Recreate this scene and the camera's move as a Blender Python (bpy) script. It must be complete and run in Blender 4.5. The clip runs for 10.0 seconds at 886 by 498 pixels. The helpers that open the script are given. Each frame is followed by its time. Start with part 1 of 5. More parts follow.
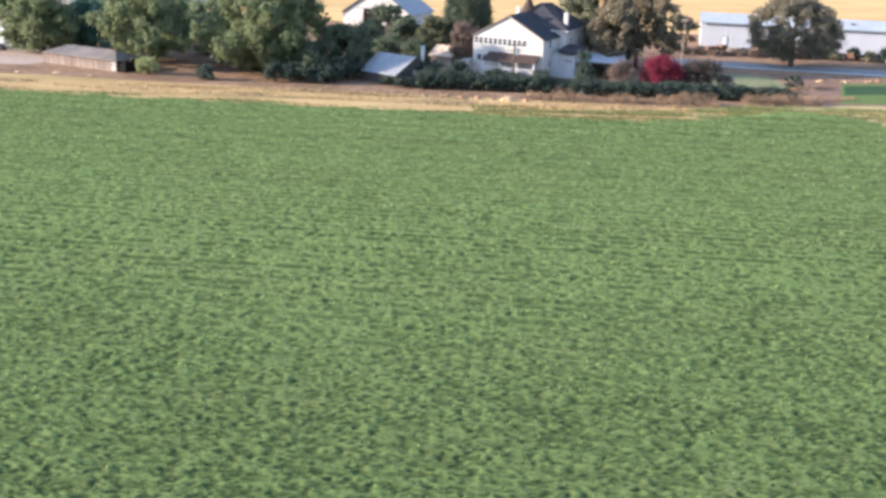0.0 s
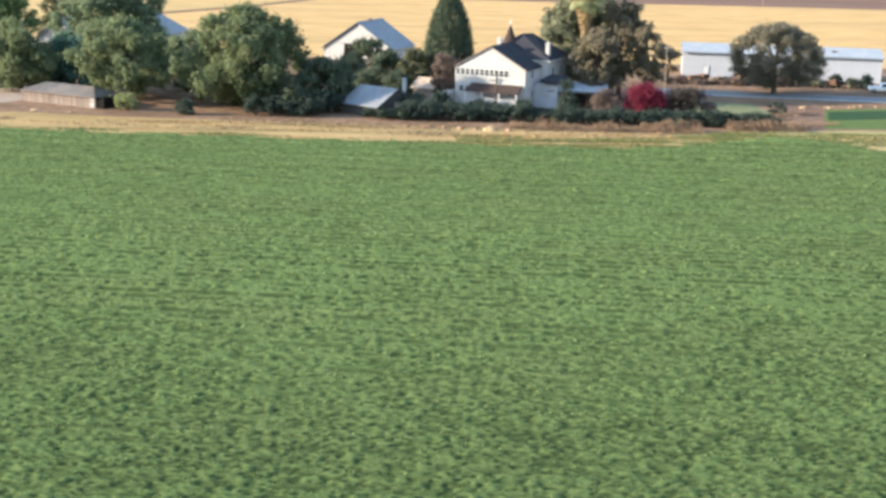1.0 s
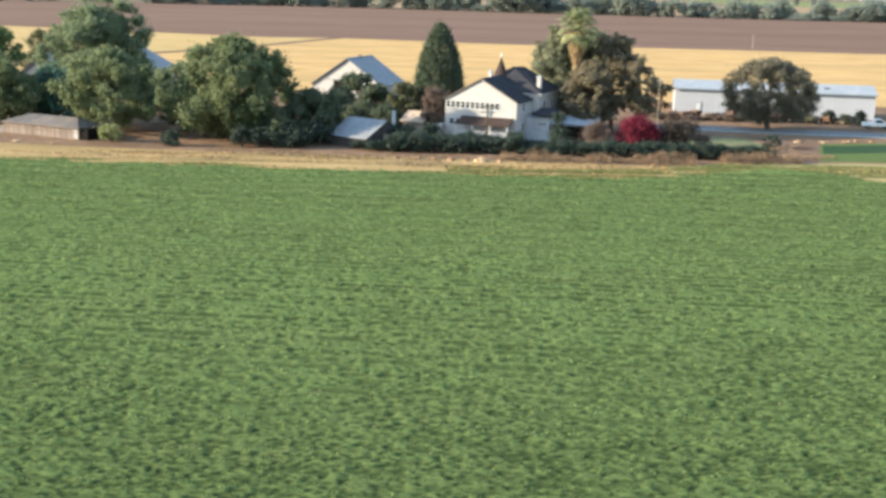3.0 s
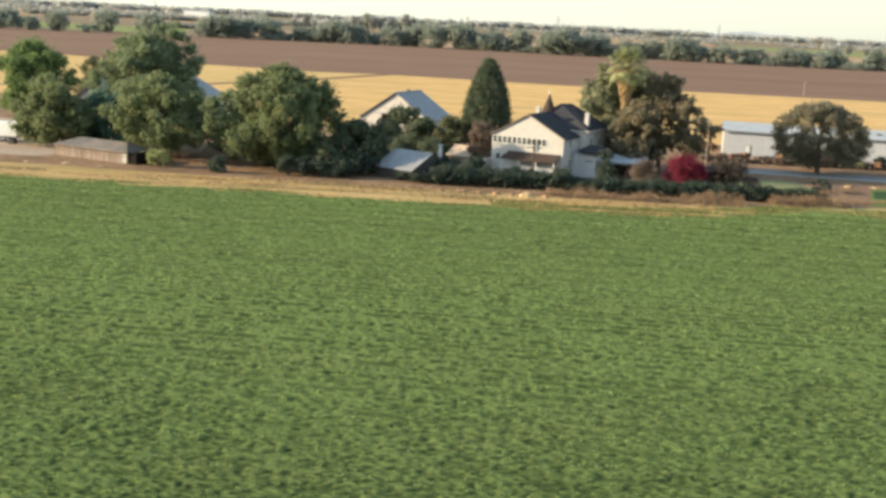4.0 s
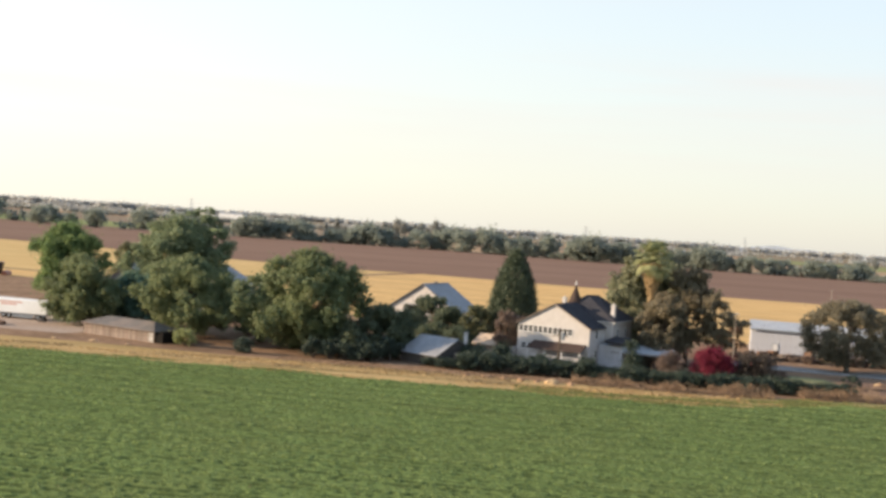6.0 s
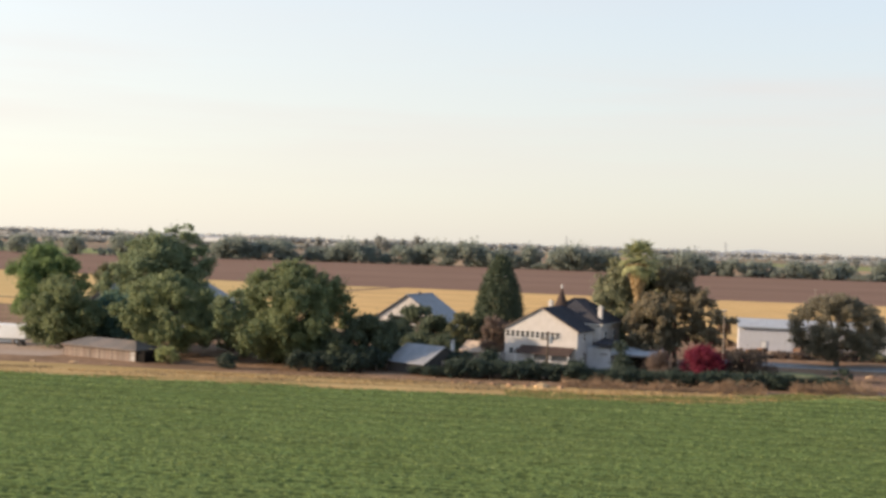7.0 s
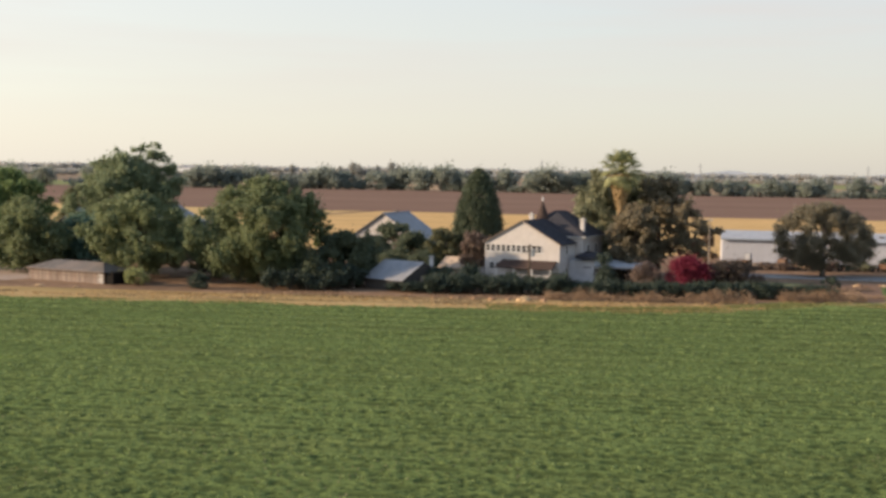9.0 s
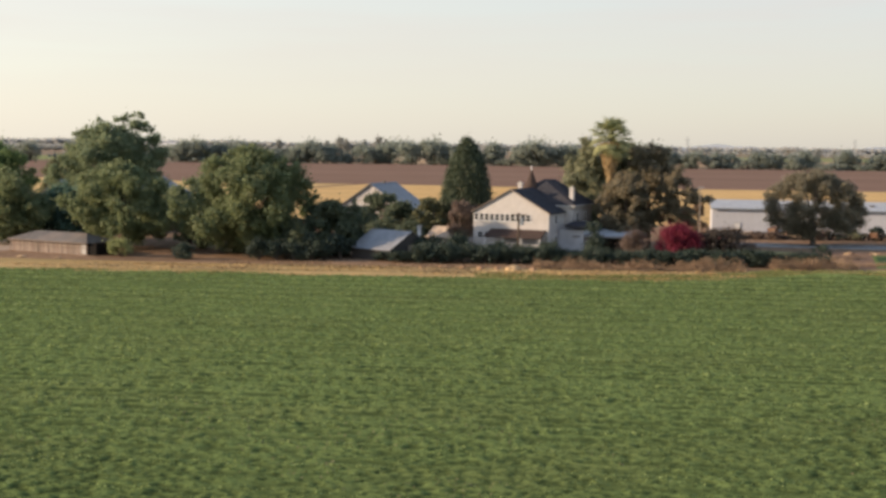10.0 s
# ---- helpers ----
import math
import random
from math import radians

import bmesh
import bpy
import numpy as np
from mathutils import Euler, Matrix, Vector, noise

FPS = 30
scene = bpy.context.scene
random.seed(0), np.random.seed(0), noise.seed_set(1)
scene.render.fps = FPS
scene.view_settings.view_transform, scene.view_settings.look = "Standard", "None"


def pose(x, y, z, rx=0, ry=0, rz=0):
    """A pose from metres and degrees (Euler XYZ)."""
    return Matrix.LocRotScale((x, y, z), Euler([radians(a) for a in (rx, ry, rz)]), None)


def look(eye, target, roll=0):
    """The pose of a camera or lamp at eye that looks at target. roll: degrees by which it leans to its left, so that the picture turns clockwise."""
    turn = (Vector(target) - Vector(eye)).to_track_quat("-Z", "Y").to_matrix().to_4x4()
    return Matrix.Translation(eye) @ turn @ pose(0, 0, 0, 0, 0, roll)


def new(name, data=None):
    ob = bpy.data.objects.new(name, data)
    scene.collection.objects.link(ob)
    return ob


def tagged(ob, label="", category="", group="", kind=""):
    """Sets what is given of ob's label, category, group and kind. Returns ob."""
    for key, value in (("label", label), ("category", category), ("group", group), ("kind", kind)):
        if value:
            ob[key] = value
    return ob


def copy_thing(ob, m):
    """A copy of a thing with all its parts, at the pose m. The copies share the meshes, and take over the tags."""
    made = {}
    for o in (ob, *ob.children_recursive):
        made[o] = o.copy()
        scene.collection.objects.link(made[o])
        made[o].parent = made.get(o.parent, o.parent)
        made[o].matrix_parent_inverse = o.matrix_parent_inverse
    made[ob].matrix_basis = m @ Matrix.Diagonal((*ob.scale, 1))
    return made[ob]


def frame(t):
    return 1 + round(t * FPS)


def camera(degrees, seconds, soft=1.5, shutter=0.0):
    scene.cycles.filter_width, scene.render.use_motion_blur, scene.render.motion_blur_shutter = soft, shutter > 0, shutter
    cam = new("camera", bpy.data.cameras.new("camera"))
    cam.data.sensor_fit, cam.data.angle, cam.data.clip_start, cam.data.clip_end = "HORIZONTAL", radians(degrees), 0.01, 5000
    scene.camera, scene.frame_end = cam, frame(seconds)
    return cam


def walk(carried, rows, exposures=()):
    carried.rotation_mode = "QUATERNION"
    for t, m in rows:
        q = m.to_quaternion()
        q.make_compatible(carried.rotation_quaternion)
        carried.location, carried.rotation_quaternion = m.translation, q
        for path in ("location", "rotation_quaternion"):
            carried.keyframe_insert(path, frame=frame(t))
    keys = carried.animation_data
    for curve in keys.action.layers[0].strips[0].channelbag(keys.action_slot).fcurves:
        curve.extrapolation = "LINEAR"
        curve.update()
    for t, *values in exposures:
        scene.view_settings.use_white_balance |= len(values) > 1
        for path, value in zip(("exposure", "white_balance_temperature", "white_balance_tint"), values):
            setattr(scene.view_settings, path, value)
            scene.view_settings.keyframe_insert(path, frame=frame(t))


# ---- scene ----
cam = camera(40.0, 10.0, soft=3.2)
PATH = [
    (0, (-0.134, -6.639, 29.446), (-0.124, -4.724, 28.872), 2.1),
    (0.5, (-0.062, -6.704, 28.965), (-0.041, -4.777, 28.429), 1.4),
    (1, (-0.075, -4.851, 27.815), (-0.042, -2.918, 27.304), 1.3),
    (1.5, (-0.153, -3.767, 27.086), (-0.098, -1.831, 26.588), 1.1),
    (2, (-0.159, -3.164, 26.329), (-0.089, -1.224, 25.846), 1.1),
    (2.2, (-0.125, -2.929, 26.157), (-0.053, -0.988, 25.68), 1.2),
    (3.3, (0.046, -1.404, 24.39), (0.076, 0.552, 23.974), 1.8),
    (3.5, (0.071, -1.218, 24.216), (0.086, 0.74, 23.81), 2.1),
    (4, (0.216, -1.135, 23.706), (0.19, 0.83, 23.335), 2.8),
    (4.5, (0.357, 0.201, 23.235), (0.296, 2.173, 22.91), 3.6),
    (5, (0.754, 0.681, 22.508), (0.662, 2.664, 22.264), 3.7),
    (5.5, (0.954, -0.276, 21.465), (0.855, 1.717, 21.334), 3.2),
    (6, (0.538, -1.138, 20.672), (0.448, 0.86, 20.634), 4.0),
    (6.2, (0.394, -0.933, 20.507), (0.304, 1.065, 20.49), 3.8),
    (7.3, (0.235, 1.929, 18.851), (0.184, 3.928, 18.841), 1.5),
    (7.5, (0.164, 2.451, 18.695), (0.118, 4.45, 18.67), 1.5),
    (8, (-0.039, 3.842, 18.198), (-0.077, 5.841, 18.138), 1.6),
    (8.5, (-0.037, 5.41, 17.552), (-0.066, 7.408, 17.457), 1.0),
    (9, (-0.145, 6.737, 17.073), (-0.163, 8.732, 16.944), 0.9),
    (9.5, (-0.191, 7.781, 16.577), (-0.197, 9.775, 16.423), 0.9),
    (10, (-0.211, 8.778, 16.119), (-0.208, 10.771, 15.949), 0.7),
]
EXPOSURES = [(0, 2.17, 5600, 13), (0.7, 2.12, 5700, 7), (1.5, 1.97, 5800, 2), (3.5, 1.94, 6100, 1), (4.0, 1.7, 6800, 0), (5.0, 1.66, 6850, 3), (5.5, 1.44, 6750, 6), (6.0, 1.46, 6700, 10), (7.5, 1.22, 6780, 13), (10, 1.18, 6850, 13)]
walk(cam, [(t, look(eye, target, roll)) for t, eye, target, roll in PATH], EXPOSURES)

# ---- world, sun, exposure ----
SUN_AZ, SUN_EL = radians(-97), radians(17.5)  # azimuth from +y, clockwise; the sun stands to the west, low
world = bpy.data.worlds.new("evening_sky")
scene.world = world
world.use_nodes = True
wn = world.node_tree.nodes
sky = wn.new("ShaderNodeTexSky")
sky.sky_type = "NISHITA"
sky.sun_disc = False
sky.sun_elevation = SUN_EL
sky.sun_rotation = SUN_AZ
sky.dust_density = 0.35
sky.air_density = 1.0
haze = wn.new("ShaderNodeMix")  # a thin bright evening haze over the clear sky
haze.data_type = "RGBA"
up = wn.new("ShaderNodeTexCoord")
split = wn.new("ShaderNodeSeparateXYZ")
thick = wn.new("ShaderNodeMapRange")  # thick at the horizon, thin overhead
thick.inputs["From Min"].default_value, thick.inputs["From Max"].default_value = 0.0, 0.85
thick.inputs["To Min"].default_value, thick.inputs["To Max"].default_value = 0.9, 0.04
world.node_tree.links.new(up.outputs["Generated"], split.inputs[0])
world.node_tree.links.new(split.outputs[2], thick.inputs[0])
world.node_tree.links.new(thick.outputs[0], haze.inputs[0])
glow = wn.new("ShaderNodeMix")  # creamier and brighter towards the sun, greyer away from it
glow.data_type = "RGBA"
glow.inputs[6].default_value = (2.62, 2.57, 2.34, 1)
glow.inputs[7].default_value = (1.02, 1.1, 1.2, 1)
side = wn.new("ShaderNodeMapRange")
side.inputs["From Min"].default_value, side.inputs["From Max"].default_value = -0.85, 0.85
world.node_tree.links.new(split.outputs[0], side.inputs[0])
world.node_tree.links.new(side.outputs[0], glow.inputs[0])
drawn = wn.new("ShaderNodeMapping")  # thin cirrus, drawn out along the horizon
drawn.inputs["Scale"].default_value = (2.0, 2.0, 26.0)
cirrus = wn.new("ShaderNodeTexNoise")
cirrus.inputs["Scale"].default_value, cirrus.inputs["Detail"].default_value = 1.1, 4
veil = wn.new("ShaderNodeMapRange")
veil.inputs["From Min"].default_value, veil.inputs["From Max"].default_value = 0.4, 0.7
veil.inputs["To Min"].default_value, veil.inputs["To Max"].default_value = 0.06, 0.5
sheet = wn.new("ShaderNodeValToRGB")  # the cirrus lies as a thin sheet some degrees above the horizon
sheet.color_ramp.elements[0].position, sheet.color_ramp.elements[0].color = 0.03, (0.1, 0.1, 0.1, 1)
sheet.color_ramp.elements[1].position, sheet.color_ramp.elements[1].color = 0.3, (0.1, 0.1, 0.1, 1)
sheet.color_ramp.elements.new(0.095).color = (0.75, 0.75, 0.75, 1)
sheet.color_ramp.elements.new(0.125).color = (1, 1, 1, 1)
sheet.color_ramp.elements.new(0.15).color = (0.3, 0.3, 0.3, 1)
thinly = wn.new("ShaderNodeMath")
thinly.operation = "MULTIPLY"
world.node_tree.links.new(split.outputs[2], sheet.inputs[0])
world.node_tree.links.new(up.outputs["Generated"], drawn.inputs[0])
world.node_tree.links.new(drawn.outputs[0], cirrus.inputs["Vector"])
world.node_tree.links.new(cirrus.outputs[0], veil.inputs[0])
world.node_tree.links.new(veil.outputs[0], thinly.inputs[0])
world.node_tree.links.new(sheet.outputs[0], thinly.inputs[1])
cloudy = wn.new("ShaderNodeMix")
cloudy.data_type = "RGBA"
cloudy.inputs[7].default_value = (2.25, 1.9, 1.78, 1)
world.node_tree.links.new(thinly.outputs[0], cloudy.inputs[0])
world.node_tree.links.new(glow.outputs[2], haze.inputs[7])
world.node_tree.links.new(sky.outputs[0], haze.inputs[6])
world.node_tree.links.new(haze.outputs[2], cloudy.inputs[6])
world.node_tree.links.new(cloudy.outputs[2], wn["Background"].inputs[0])
wn["Background"].inputs[1].default_value = 0.155
sun = new("sun", bpy.data.lights.new("sun", "SUN"))
sun.data.energy, sun.data.angle, sun.data.color = 3.1, radians(0.6), (1.0, 0.8, 0.58)
sun_way = Vector((math.sin(SUN_AZ) * math.cos(SUN_EL), math.cos(SUN_AZ) * math.cos(SUN_EL), math.sin(SUN_EL)))
sun.matrix_world = Matrix.Translation((-60, 60, 60)) @ sun_way.to_track_quat("Z", "Y").to_matrix().to_4x4()


# ---- materials ----
def material(name, low, high, scale=3.0, rough=0.85, bump=0.2, stain=None, stain_scale=0.15, stretch=(1, 1, 1), metal=0.0, pieces=0.0, detail=6.0, reach=0.5):
    """Two colours mixed by a fine noise, a third by a broad one, with fine relief."""
    m = bpy.data.materials.new(name)
    m.use_nodes = True
    nt = m.node_tree
    n, l = nt.nodes, nt.links
    bsdf = n["Principled BSDF"]
    bsdf.inputs["Roughness"].default_value = rough
    bsdf.inputs["Metallic"].default_value = metal
    bsdf.inputs["Specular IOR Level"].default_value = 0.25 if rough < 0.9 else 0.05  # rough earth has no sheen
    co = n.new("ShaderNodeTexCoord")
    mp = n.new("ShaderNodeMapping")
    mp.inputs["Scale"].default_value = stretch
    l.new(co.outputs["Object"], mp.inputs["Vector"])
    fine = n.new("ShaderNodeTexNoise")
    fine.inputs["Scale"].default_value, fine.inputs["Detail"].default_value = scale, detail
    fine.inputs["Roughness"].default_value = 0.62
    l.new(mp.outputs[0], fine.inputs["Vector"])
    ramp = n.new("ShaderNodeValToRGB")
    ramp.color_ramp.elements[0].position, ramp.color_ramp.elements[1].position = 0.32, 0.68
    ramp.color_ramp.elements[0].color, ramp.color_ramp.elements[1].color = (*low, 1), (*high, 1)
    l.new(fine.outputs[0], ramp.inputs[0])
    colour = ramp.outputs[0]
    if stain:
        broad = n.new("ShaderNodeTexNoise")
        broad.inputs["Scale"].default_value, broad.inputs["Detail"].default_value = stain_scale, 4
        l.new(mp.outputs[0], broad.inputs["Vector"])
        r2 = n.new("ShaderNodeMapRange")
        r2.inputs["From Min"].default_value, r2.inputs["From Max"].default_value = 0.45, 0.72
        r2.inputs["To Max"].default_value = reach
        l.new(broad.outputs[0], r2.inputs[0])
        mix = n.new("ShaderNodeMix")
        mix.data_type = "RGBA"
        l.new(r2.outputs[0], mix.inputs[0])
        l.new(colour, mix.inputs[6])
        mix.inputs[7].default_value = (*stain, 1)
        colour = mix.outputs[2]
    if pieces:
        info = n.new("ShaderNodeObjectInfo")
        r3 = n.new("ShaderNodeMapRange")
        r3.inputs["To Min"].default_value, r3.inputs["To Max"].default_value = 1 - pieces, 1 + pieces
        l.new(info.outputs["Random"], r3.inputs[0])
        hsv = n.new("ShaderNodeHueSaturation")
        l.new(r3.outputs[0], hsv.inputs["Value"])
        l.new(colour, hsv.inputs["Color"])
        colour = hsv.outputs[0]
    l.new(colour, bsdf.inputs["Base Color"])
    if bump:
        b = n.new("ShaderNodeBump")
        b.inputs["Strength"].default_value, b.inputs["Distance"].default_value = bump, 0.1
        l.new(fine.outputs[0], b.inputs["Height"])
        l.new(b.outputs[0], bsdf.inputs["Normal"])
    return m


def foliage(name, dark, light, tip, through_share=0.46, patch=0.35):
    """Leaves: each leaf has its own shade, whole boughs differ too, and some light passes through."""
    m = bpy.data.materials.new(name)
    m.use_nodes = True
    nt = m.node_tree
    n, l = nt.nodes, nt.links
    bsdf = n["Principled BSDF"]
    bsdf.inputs["Roughness"].default_value = 0.6
    bsdf.inputs["Specular IOR Level"].default_value = 0.2
    geo = n.new("ShaderNodeNewGeometry")
    ramp = n.new("ShaderNodeValToRGB")
    e = ramp.color_ramp.elements
    e[0].position, e[1].position = 0.0, 0.75
    e[0].color, e[1].color = (*dark, 1), (*light, 1)
    e.new(1.0).color = (*tip, 1)
    co = n.new("ShaderNodeTexCoord")
    broad = n.new("ShaderNodeTexNoise")
    broad.inputs["Scale"].default_value, broad.inputs["Detail"].default_value = patch, 3
    l.new(co.outputs["Object"], broad.inputs["Vector"])
    mix = n.new("ShaderNodeMath")
    mix.operation = "MULTIPLY_ADD"
    mix.inputs[1].default_value = 0.5
    add = n.new("ShaderNodeMapRange")
    add.inputs["From Min"].default_value, add.inputs["From Max"].default_value = 0.3, 0.7
    add.inputs["To Min"].default_value, add.inputs["To Max"].default_value = 0.0, 0.5
    l.new(broad.outputs[0], add.inputs[0])
    l.new(geo.outputs["Random Per Island"], mix.inputs[0])
    l.new(add.outputs[0], mix.inputs[2])
    l.new(mix.outputs[0], ramp.inputs[0])
    l.new(ramp.outputs[0], bsdf.inputs["Base Color"])
    tr = n.new("ShaderNodeBsdfTranslucent")
    l.new(ramp.outputs[0], tr.inputs["Color"])
    ms = n.new("ShaderNodeMixShader")
    ms.inputs[0].default_value = through_share
    l.new(bsdf.outputs[0], ms.inputs[1])
    l.new(tr.outputs[0], ms.inputs[2])
    l.new(ms.outputs[0], n["Material Output"].inputs["Surface"])
    return m


M_GROUND = material("plain_earth", (0.16, 0.115, 0.075), (0.26, 0.2, 0.13), 0.4, 0.95, 0.3, (0.12, 0.12, 0.06), 0.01)
M_CROP_SOIL = material("crop_canopy", (0.132, 0.178, 0.06), (0.17, 0.222, 0.072), 2.2, 0.85, 0.25, (0.17, 0.175, 0.065), 0.09, (0.7, 1.3, 1), reach=0.35)
nodes, links = M_CROP_SOIL.node_tree.nodes, M_CROP_SOIL.node_tree.links  # thin spots darken: soil and the shade between plants, put into the colour
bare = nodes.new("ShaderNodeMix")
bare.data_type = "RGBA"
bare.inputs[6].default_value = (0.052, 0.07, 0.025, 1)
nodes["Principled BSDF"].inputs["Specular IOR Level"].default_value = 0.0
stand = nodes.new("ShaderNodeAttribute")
stand.attribute_name = "cover_and_shade"
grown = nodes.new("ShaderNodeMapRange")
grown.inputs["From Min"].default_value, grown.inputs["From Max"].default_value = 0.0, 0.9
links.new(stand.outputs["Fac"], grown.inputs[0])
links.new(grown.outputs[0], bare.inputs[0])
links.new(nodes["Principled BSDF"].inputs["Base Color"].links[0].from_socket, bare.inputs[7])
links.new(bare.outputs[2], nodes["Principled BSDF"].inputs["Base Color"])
M_CROP_FLAT = material("crop_far", (0.0864, 0.119, 0.036), (0.122, 0.158, 0.049), 0.8, 0.9, 0.5, (0.12, 0.13, 0.05), 0.05, (0.4, 1.6, 1))
M_CROP_DEEP = material("deep_green_crop", (0.028, 0.055, 0.026), (0.05, 0.085, 0.036), 0.8, 0.9, 0.5, (0.04, 0.065, 0.03), 0.05, (0.4, 1.6, 1))
M_STRAW = material("dry_grass", (0.3, 0.2, 0.085), (0.5, 0.345, 0.16), 1.1, 0.95, 0.5, (0.2, 0.15, 0.062), 0.22, (0.12, 1.3, 1), reach=0.95)
M_VERGE = material("half_dry_verge", (0.15, 0.15, 0.056), (0.25, 0.21, 0.082), 0.9, 0.95, 0.5, (0.1, 0.125, 0.045), 0.15, (0.25, 1.5, 1), reach=0.7)
M_DRY_VERGE = material("dry_verge_grass", (0.28, 0.22, 0.1), (0.43, 0.335, 0.16), 0.9, 0.95, 0.5, (0.2, 0.19, 0.078), 0.14, (0.25, 1.3, 1), reach=0.8)
M_YARD = material("yard_dirt", (0.165, 0.099, 0.0605), (0.297, 0.193, 0.121), 0.6, 0.95, 0.4, (0.12, 0.075, 0.045), 0.1, reach=0.8)
M_GRAVEL = material("gravel_yard", (0.286, 0.215, 0.165), (0.418, 0.33, 0.259), 1.4, 0.95, 0.4, (0.28, 0.18, 0.11), 0.07)
M_RED_SOIL = material("red_soil", (0.14, 0.088, 0.062), (0.24, 0.155, 0.108), 0.8, 0.95, 0.5, (0.13, 0.075, 0.045), 0.15)
M_LAWN = material("lawn", (0.13, 0.142, 0.072), (0.205, 0.205, 0.108), 0.9, 0.9, 0.3, (0.25, 0.22, 0.12), 0.2)
M_ROAD = material("old_asphalt", (0.148, 0.142, 0.138), (0.201, 0.19, 0.182), 1.5, 0.85, 0.15, (0.16, 0.155, 0.15), 0.2)
M_ROAD_LINE = material("road_edge_paint", (0.55, 0.54, 0.5), (0.7, 0.69, 0.64), 3, 0.7, 0.05)
M_WHEAT = material("ripe_stubble", (0.39, 0.24, 0.09), (0.68, 0.435, 0.188), 0.42, 0.95, 0.5, (0.36, 0.245, 0.11), 0.07, (0.16, 1.0, 1), reach=0.75, detail=9)
M_WHEAT_LIGHT = material("pale_stubble", (0.4, 0.265, 0.1), (0.56, 0.385, 0.175), 0.3, 0.95, 0.4, (0.42, 0.3, 0.13), 0.03, (0.18, 1.0, 1))
M_PLOUGH = material("ploughed_earth", (0.162, 0.097, 0.067), (0.224, 0.14, 0.101), 0.16, 0.98, 0.4, (0.13, 0.075, 0.055), 0.012, (0.12, 1.0, 1))
M_FAR_TAN = material("far_dry_field", (0.29, 0.19, 0.115), (0.4, 0.27, 0.165), 0.03, 0.98, 0.1, (0.22, 0.18, 0.1), 0.004, (0.2, 1, 1))
M_FAR_GREEN = material("far_green_field", (0.15, 0.18, 0.065), (0.22, 0.25, 0.095), 0.03, 0.98, 0.1, (0.27, 0.21, 0.11), 0.004, (0.2, 1, 1))
M_FAR_BROWN = material("far_brown_field", (0.18, 0.126, 0.09), (0.252, 0.18, 0.126), 0.03, 0.98, 0.1, (0.2, 0.19, 0.11), 0.004, (0.2, 1, 1))
# close to the sky's tone: the haze over the hills is put into this colour
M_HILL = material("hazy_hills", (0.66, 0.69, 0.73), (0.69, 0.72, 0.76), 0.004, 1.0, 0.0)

M_WHITE = material("white_paint", (0.437, 0.405, 0.38), (0.512, 0.479, 0.451), 1.2, 0.65, 0.08, (0.42, 0.38, 0.34), 0.5)
# white paint tinted blue-grey: the shade on the porch wall is in the colour
M_WHITE_SHADED = material("shaded_white_paint", (0.42, 0.44, 0.47), (0.5, 0.52, 0.55), 1.2, 0.65, 0.08, (0.3, 0.3, 0.31), 0.5)
M_TRIM = material("trim_paint", (0.6, 0.585, 0.56), (0.68, 0.665, 0.64), 3.0, 0.5, 0.05)
M_GLASS = material("dark_window_glass", (0.02, 0.022, 0.025), (0.04, 0.04, 0.045), 1.0, 0.08, 0.0)
M_SLATE = material("dark_shingles", (0.028, 0.028, 0.033), (0.06, 0.058, 0.064), 2.6, 0.9, 0.4, (0.085, 0.075, 0.07), 0.3)
M_BROWN_ROOF = material("brown_shingles", (0.051, 0.0348, 0.0288), (0.084, 0.06, 0.051), 2.6, 0.9, 0.4, (0.06, 0.045, 0.04), 0.4)
M_OLD_TIN = material("weathered_tin", (0.106, 0.0936, 0.0832), (0.176, 0.156, 0.135), 0.9, 0.6, 0.08, (0.25, 0.19, 0.15), 0.3, metal=0.2)
M_STEEL_WALL = material("pale_metal_siding", (0.45, 0.455, 0.485), (0.51, 0.515, 0.545), 0.9, 0.5, 0.05, (0.44, 0.42, 0.38), 0.2, pieces=0.025)
M_PALE_ROOF = material("pale_metal_roof", (0.28, 0.295, 0.315), (0.36, 0.375, 0.39), 0.8, 0.6, 0.05, (0.4, 0.38, 0.35), 0.25)
M_DULL_TIN = material("dull_tin", (0.189, 0.198, 0.211), (0.267, 0.275, 0.288), 0.8, 0.6, 0.06, (0.24, 0.22, 0.2), 0.3, metal=0.1)
M_GUTTER = material("gutter_grey", (0.2, 0.22, 0.24), (0.28, 0.3, 0.32), 2.0, 0.6, 0.05)
M_BOARD = material("grey_boards", (0.2, 0.158, 0.13), (0.3, 0.245, 0.206), 2.2, 0.9, 0.25, (0.2, 0.13, 0.1), 0.5, (4, 4, 0.6), pieces=0.2)
# black for solid blocks at openings: the darkness inside is put into the colour
M_BLACK = material("dark_interior", (0.012, 0.011, 0.01), (0.02, 0.018, 0.016), 1.0, 0.95, 0.0)
M_DARK_WALL = material("dark_stained_boards", (0.05, 0.045, 0.042), (0.09, 0.08, 0.072), 2.5, 0.9, 0.2, None, 1.0, (4, 4, 0.5))
M_TAN_ROOF = material("tan_roofing", (0.357, 0.264, 0.187), (0.468, 0.365, 0.272), 1.5, 0.85, 0.1, (0.35, 0.27, 0.2), 0.4)
M_CONCRETE = material("pale_concrete", (0.42, 0.4, 0.37), (0.55, 0.53, 0.5), 2.0, 0.9, 0.2, (0.3, 0.28, 0.25), 0.6)
M_POLE = material("weathered_pole", (0.07, 0.052, 0.04), (0.12, 0.092, 0.072), 3.0, 0.9, 0.2, None, 1, (4, 4, 0.4))
